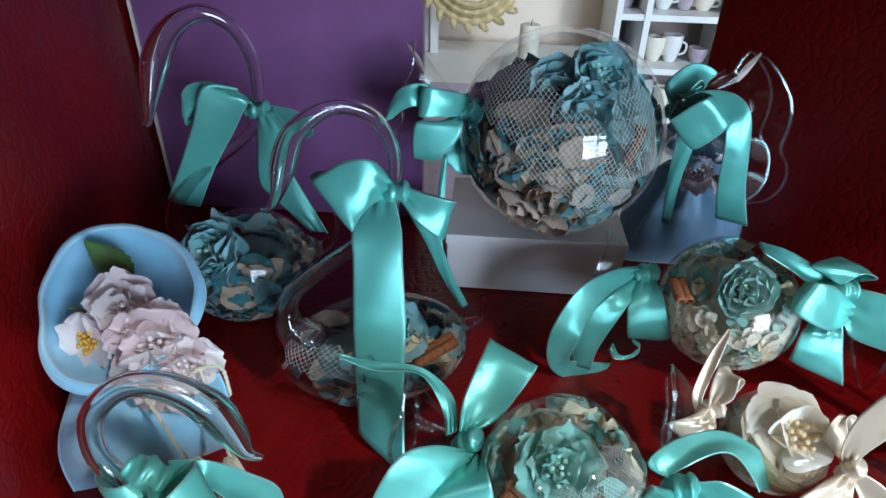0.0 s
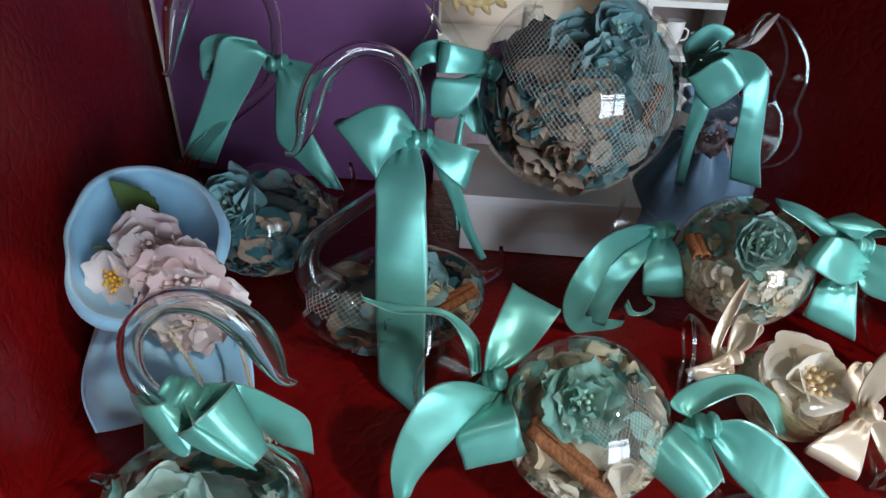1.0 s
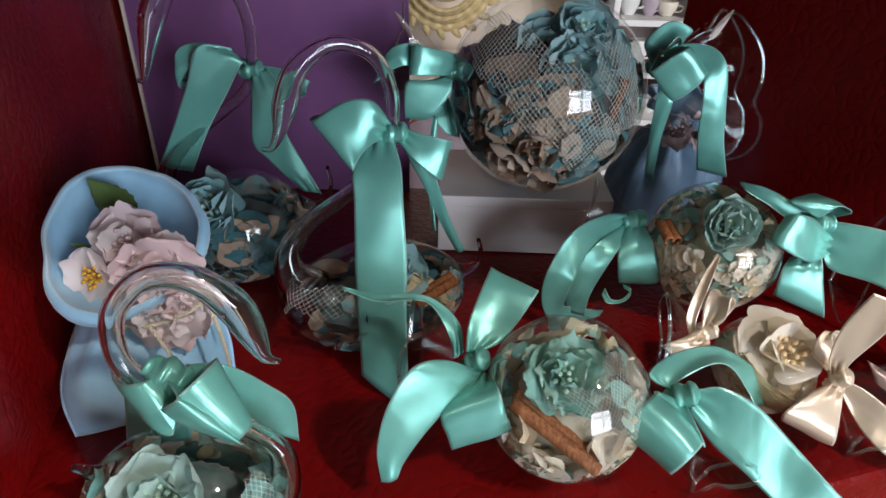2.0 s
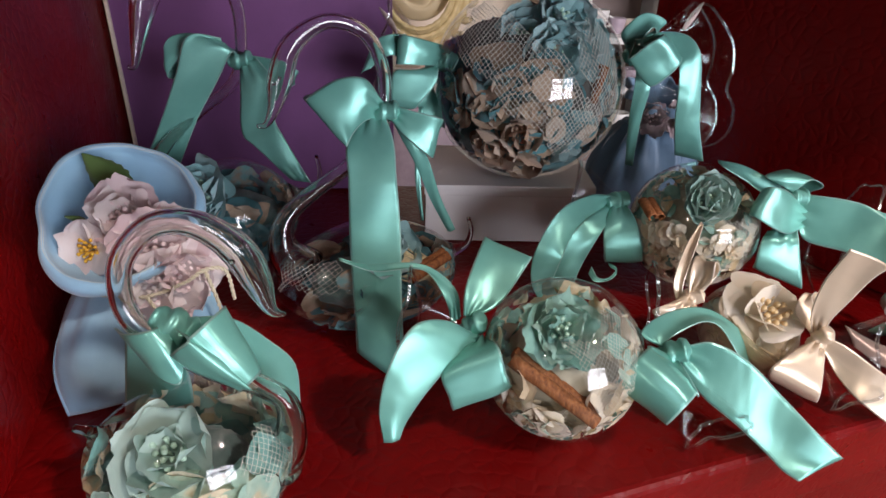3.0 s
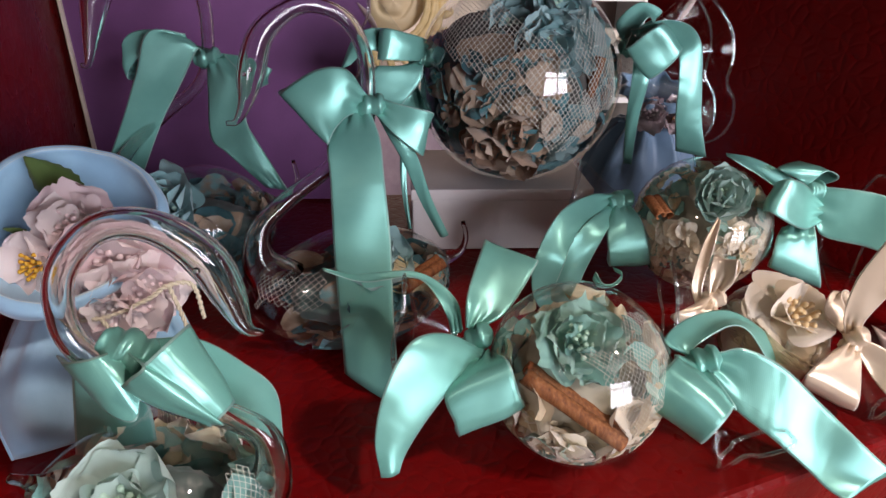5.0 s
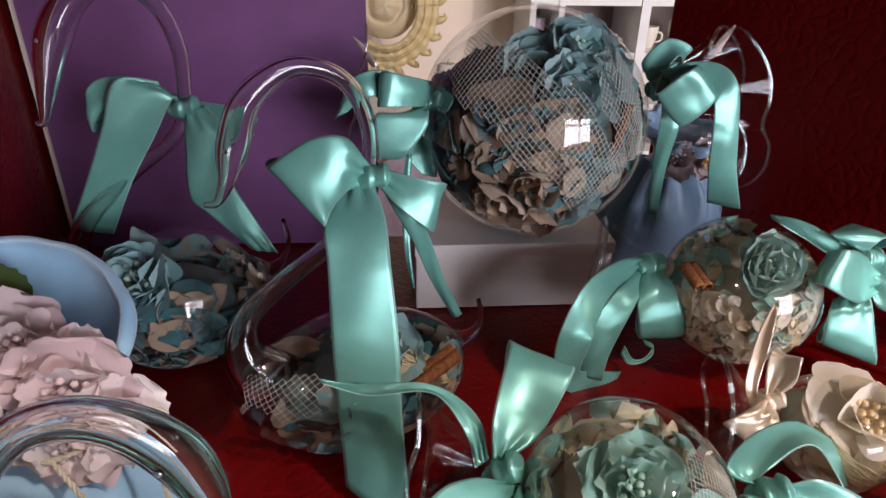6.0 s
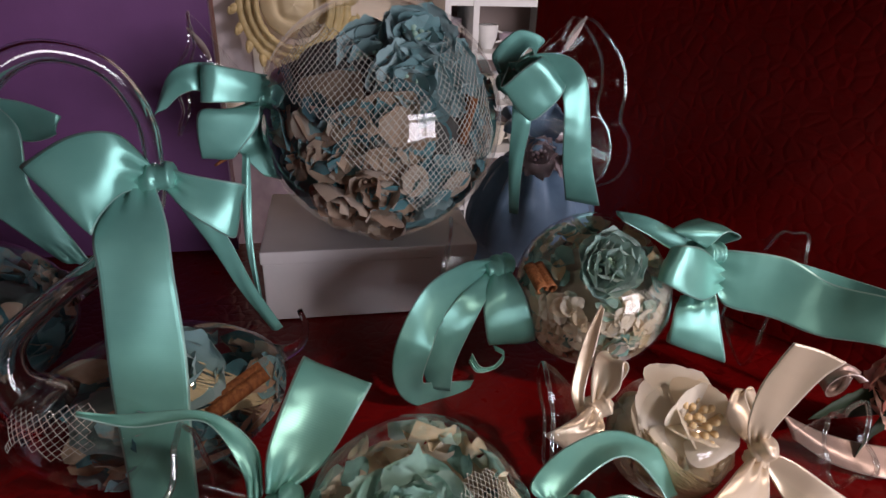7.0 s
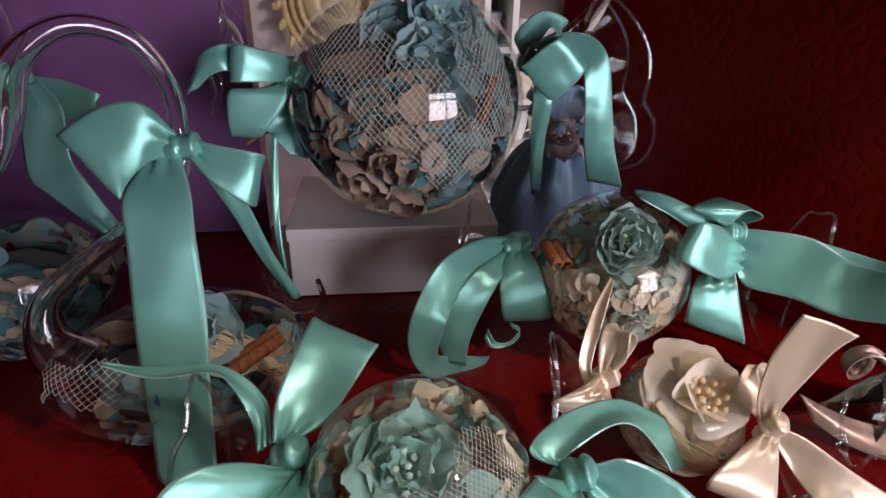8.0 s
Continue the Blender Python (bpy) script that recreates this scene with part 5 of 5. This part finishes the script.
ribbon("ribbon_tail", [(0.300, 0.250, 0.048, 0.306, 0.252, 0.046), (0.302, 0.252, 0.036, 0.309, 0.254, 0.036), (0.306, 0.254, 0.026, 0.314, 0.256, 0.026)], SHEER, rose, label="blush satin ribbon tail")
ribbon("ribbon_tail", [(0.258, 0.250, 0.010, 0.254, 0.258, 0.020), (0.272, 0.238, 0.004, 0.274, 0.250, 0.012), (0.292, 0.228, 0.002, 0.298, 0.242, 0.008), (0.318, 0.226, 0.002, 0.324, 0.240, 0.005)], SHEER, rose, label="sheer blush ribbon end")

# ---- what shows through the niche's open back: a shop wall with white shelves and gilt frames ----
FAR = 1.52
GILT = plain("gilt_plaster", (0.70, 0.55, 0.28), 0.35, 0.45, 0.004, 40.0)
MEDAL = plain("antique_cream", (0.74, 0.62, 0.40), 0.5, 0.4, 0.004, 45.0)
CHINA = plain("cream_china", (0.80, 0.74, 0.62), 0.3, 0.12, 0.0005, 60.0)
BLUSH_WALL = plain("blush_wall_paint", (0.86, 0.73, 0.60), 0.8, 0.12, 0.002, 12.0)
LILAC_CLOTH = cloth("lilac_cloth", (0.46, 0.38, 0.44), (0.34, 0.27, 0.33), 30.0)
tagged(slab("shop_wall", [(-1.2, FAR + 0.22), (1.4, FAR + 0.22), (1.4, FAR + 0.27), (-1.2, FAR + 0.27)], -0.999, 1.2, BLUSH_WALL, 0), "blush painted shop wall seen through the open back", "wall", kind="structure")


def box_mesh(bm, x0, x1, y0, y1, z0, z1):
    vs = [bm.verts.new((x, y, z)) for x in (x0, x1) for y in (y0, y1) for z in (z0, z1)]
    for f in ((0, 1, 3, 2), (4, 6, 7, 5), (0, 4, 5, 1), (2, 3, 7, 6), (0, 2, 6, 4), (1, 5, 7, 3)):
        bm.faces.new([vs[i] for i in f])


unit = thing("display_shelves", (0.45, FAR, -1.0), "white painted shop shelving unit with cream china", "shelf unit")
for k, x in enumerate((0.300, 0.366, 0.560, 0.75)):
    bm = bmesh.new()
    box_mesh(bm, x, x + (0.014 if k < 2 else 0.022), FAR, FAR + 0.2, -0.99, 0.62)
    part("post", bm, PAINT, unit, smooth=False)
LEVELS = (-0.62, -0.40, -0.26, -0.14, -0.018, 0.100, 0.225, 0.36, 0.5)
for z in LEVELS:
    bm = bmesh.new()
    box_mesh(bm, 0.303, 0.769, FAR + 0.004, FAR + 0.196, z, z + 0.014)
    part("shelf", bm, PAINT, unit, smooth=False)
bm = bmesh.new()
box_mesh(bm, 0.305, 0.768, FAR + 0.197, FAR + 0.21, -0.985, 0.61)
part("back_board", bm, plain("taupe_board", (0.36, 0.27, 0.24), 0.7, 0.3, 0.001, 30.0), unit, smooth=False)


def cup(x, y, z, r, h, mat, label):
    c = thing("china_cup", (x, y, z), label, "cup", "china on the shelves")
    bm = bmesh.new()
    lathe(bm, (x, y, z + 0.0005), (0, 0, 1), [(0, r * 0.5), (h * 0.1, r * 0.62), (h * 0.5, r * 0.9), (h, r), (h * 0.97, r * 0.9), (h * 0.4, r * 0.75), (h * 0.2, r * 0.1)], 20, 0.0, 4, 1.0, 2)
    part("bowl", bm, mat, c)
    bm = bmesh.new()
    tube_mesh(bm, [(x + r * 0.8, y - r * 0.2, z + h * 0.8, r * 0.1), (x + r * 1.35, y - r * 0.3, z + h * 0.7, r * 0.1), (x + r * 1.3, y - r * 0.3, z + h * 0.4, r * 0.1), (x + r * 0.75, y - r * 0.2, z + h * 0.3, r * 0.1)], 6, 3)
    part("handle", bm, mat, c)


rnd = random.Random(77)
for z in LEVELS[2:8]:
    for x in (0.336, 0.415, 0.468, 0.522, 0.61, 0.68):
        cup(x + rnd.uniform(-0.01, 0.01), FAR + 0.08, z + 0.014, rnd.uniform(0.018, 0.026), rnd.uniform(0.03, 0.075), rnd.choice([CHINA, PAINT, CHINA, LILAC_CLOTH]), "cream china cup on a white shop shelf")


def gilt_frame(x, y, z, rx, rz, tilt=0.0):
    g = thing("gilt_frame", (x, y, z - rz), "oval gilt baroque frame with leaf scrolls", "frame")
    bm = bmesh.new()
    for k, (s, r) in enumerate(((1.0, 0.011), (0.90, 0.005), (0.83, 0.008), (0.74, 0.004), (0.68, 0.006))):
        ring = [(x + rx * s * math.cos(a), y - 0.008 * k, z + rz * s * math.sin(a), r * (1 + 0.15 * math.sin(24 * a))) for a in [2 * math.pi * i / 72 for i in range(73)]]
        tube_mesh(bm, ring, 8, 2)
    part("moulding", bm, GILT, g)
    for i in range(22):
        bm = bmesh.new()
        a = 2 * math.pi * i / 22
        p = Vector((x + rx * 1.02 * math.cos(a), y, z + rz * 1.02 * math.sin(a)))
        o = Vector((math.cos(a + 0.7), -0.2, math.sin(a + 0.7))) * 0.028
        tube_mesh(bm, [(*p, 0.005), (*(p + o * 0.5), 0.009), (*(p + o), 0.005), (*(p + o * 0.9 + Vector((0, -0.006, 0.010))), 0.002)], 8, 3)
        part("scroll", bm, GILT, g)
    bm = bmesh.new()
    lathe(bm, (x, y + 0.012, z), (0, -1, 0), [(0, rx * 0.66), (0.006, rx * 0.62), (0.016, rx * 0.42), (0.010, rx * 0.34), (0.022, rx * 0.2), (0.026, 0.002)], 48, 0.10, 5, 1.0)
    part("medallion", bm, MEDAL, g)


gilt_frame(-0.030, FAR - 0.03, 0.10, 0.110, 0.125)
pil = thing("white_pilaster", (-0.125, FAR, -1.0), "white moulded upright beside the gilt frame", "pilaster")
bm = bmesh.new()
box_mesh(bm, -0.130, -0.112, FAR + 0.02, FAR + 0.05, -0.99, 0.6)
part("upright", bm, PAINT, pil, smooth=False)
bm = bmesh.new()
box_mesh(bm, -0.34, -0.131, FAR + 0.03, FAR + 0.04, -0.985, 0.6)
part("panel", bm, plain("lilac_panel", (0.56, 0.50, 0.53), 0.5, 0.2, 0.001, 20.0), pil, "pale lilac panel", smooth=False)
table = thing("shop_table", (-0.1, FAR - 0.1, -1.0), "white draped table under the gilt frame", "table")
bm = bmesh.new()
box_mesh(bm, -0.42, 0.26, FAR - 0.22, FAR + 0.15, -0.14, -0.115)
part("tabletop", bm, PAINT, table, smooth=False)
for x, y in ((-0.40, FAR - 0.2), (0.22, FAR - 0.2), (-0.40, FAR + 0.11), (0.22, FAR + 0.11)):
    bm = bmesh.new()
    box_mesh(bm, x, x + 0.03, y, y + 0.03, -0.999, -0.14)
    part("leg", bm, PAINT, table, smooth=False)
bm = bmesh.new()
pts = []
for i in range(12):
    t = i / 11
    for j in range(60):
        x = -0.43 + 0.70 * j / 59
        pts.append((x, FAR - 0.225 - 0.02 * t - 0.012 * t * math.sin(j * 0.9), -0.112 - 0.5 * t))
grid_mesh(bm, pts, 12, 60)
drape = part("drape", bm, LILAC_CLOTH, table, "lilac cloth drape")
drape.modifiers.new("cloth", 'SOLIDIFY').thickness = 0.002
for x in (-0.27, -0.205, -0.15, 0.10):
    c = thing("pillar_candle", (x, FAR - 0.14, -0.115), "cream pillar candle on the shop table", "candle", "candles")
    bm = bmesh.new()
    h = 0.08 + 0.05 * math.sin(x * 40) ** 2
    lathe(bm, (x, FAR - 0.14, -0.1145), (0, 0, 1), [(0, 0.001), (0.001, 0.022), (h * 0.5, 0.022), (h, 0.021), (h - 0.004, 0.012), (h - 0.006, 0.001)], 18, 0.0, 4, 1.0, 2)
    part("wax", bm, CHINA, c)
    bm = bmesh.new()
    tube_mesh(bm, [(x, FAR - 0.14, -0.115 + h - 0.008, 0.0012), (x + 0.001, FAR - 0.14, -0.115 + h + 0.003, 0.0012), (x + 0.003, FAR - 0.14, -0.115 + h + 0.010, 0.001)], 5, 2)
    part("wick", bm, LEAF, c, "dark wick")

# ---- the room behind the viewer ----
def room_box(name, x0, x1, y0, y1, z0, z1, mat, label, cat):
    return tagged(slab(name, [(x0, y0), (x1, y0), (x1, y1), (x0, y1)], z0, z1, mat, 0), label, cat, kind="structure")


wx0, wx1 = WINDOW[0] - WIN_W / 2, WINDOW[0] + WIN_W / 2
wz0, wz1 = WINDOW[2] - WIN_H / 2, WINDOW[2] + WIN_H / 2
room_box("room_floor", -2.2, 3.2, -2.1, 2.2, -1.1, -1.0, BOARDS, "brown floor boards of the room", "floor")
room_box("room_ceiling", -2.2, 3.2, -2.1, 2.2, 2.3, 2.4, PLASTER, "pale plaster ceiling of the room", "ceiling")
room_box("room_wall_west", -2.3, -2.2, -2.1, 2.2, -1.0, 2.3, PLASTER, "pale plaster wall of the room", "wall")
room_box("room_wall_east", 3.2, 3.3, -2.1, 2.2, -1.0, 2.3, PLASTER, "pale plaster wall of the room", "wall")
room_box("room_wall_north", -2.2, 3.2, 2.2, 2.3, -1.0, 2.3, PLASTER, "pale plaster wall of the room", "wall")
room_box("room_wall_south_low", -2.2, 3.2, -2.1, -2.0, -1.0, wz0, PLASTER, "pale plaster wall under the window", "wall")
room_box("room_wall_south_high", -2.2, 3.2, -2.1, -2.0, wz1, 2.3, PLASTER, "pale plaster wall over the window", "wall")
room_box("room_wall_south_west", -2.2, wx0, -2.1, -2.0, wz0, wz1, PLASTER, "pale plaster wall beside the window", "wall")
room_box("room_wall_south_east", wx1, 3.2, -2.1, -2.0, wz0, wz1, PLASTER, "pale plaster wall beside the window", "wall")
window = thing("window_1", (WINDOW[0], -2.0, wz0), "white painted window with a high transom bar", "window")
window["kind"] = "structure"
for nm, x0, x1, z0, z1 in (("mullion", WINDOW[0] - 0.04, WINDOW[0] + 0.04, wz0, wz1), ("transom", wx0, wx1, wz1 - 0.34, wz1 - 0.25)):
    bm = bmesh.new()
    bmesh.ops.create_cube(bm, size=1.0)
    for v in bm.verts:
        v.co = Vector(((x0 + x1) / 2 + v.co.x * (x1 - x0), -1.96 + v.co.y * 0.04 + (0.01 if nm == "transom" else 0), (z0 + z1) / 2 + v.co.z * (z1 - z0)))
    part(nm, bm, PAINT, window, smooth=False)
for lx, ly, lz, watts in LAMPS:
    lamp = thing("ceiling_lamp", (lx, ly, 2.3), "small metal ceiling lamp with a bare bulb", "lamp", "ceiling lamps")
    bm = bmesh.new()
    drop = 2.3 - lz - 0.08
    lathe(bm, (lx, ly, 2.3), (0, 0, -1), [(0.0, 0.05), (0.02, 0.05), (0.04, 0.012), (drop - 0.02, 0.012), (drop, 0.02)], 24)
    part("stem", bm, METAL, lamp)

# the niche stands on a cabinet body
tagged(slab("cabinet_body", [(-0.170, 0.075), (0.455, 0.280), (0.455, 0.520), (-0.31, 0.520)], -0.999, -0.0455, RED, 0.003), "red leatherette cabinet body under the shelf", "cabinet", kind="structure")
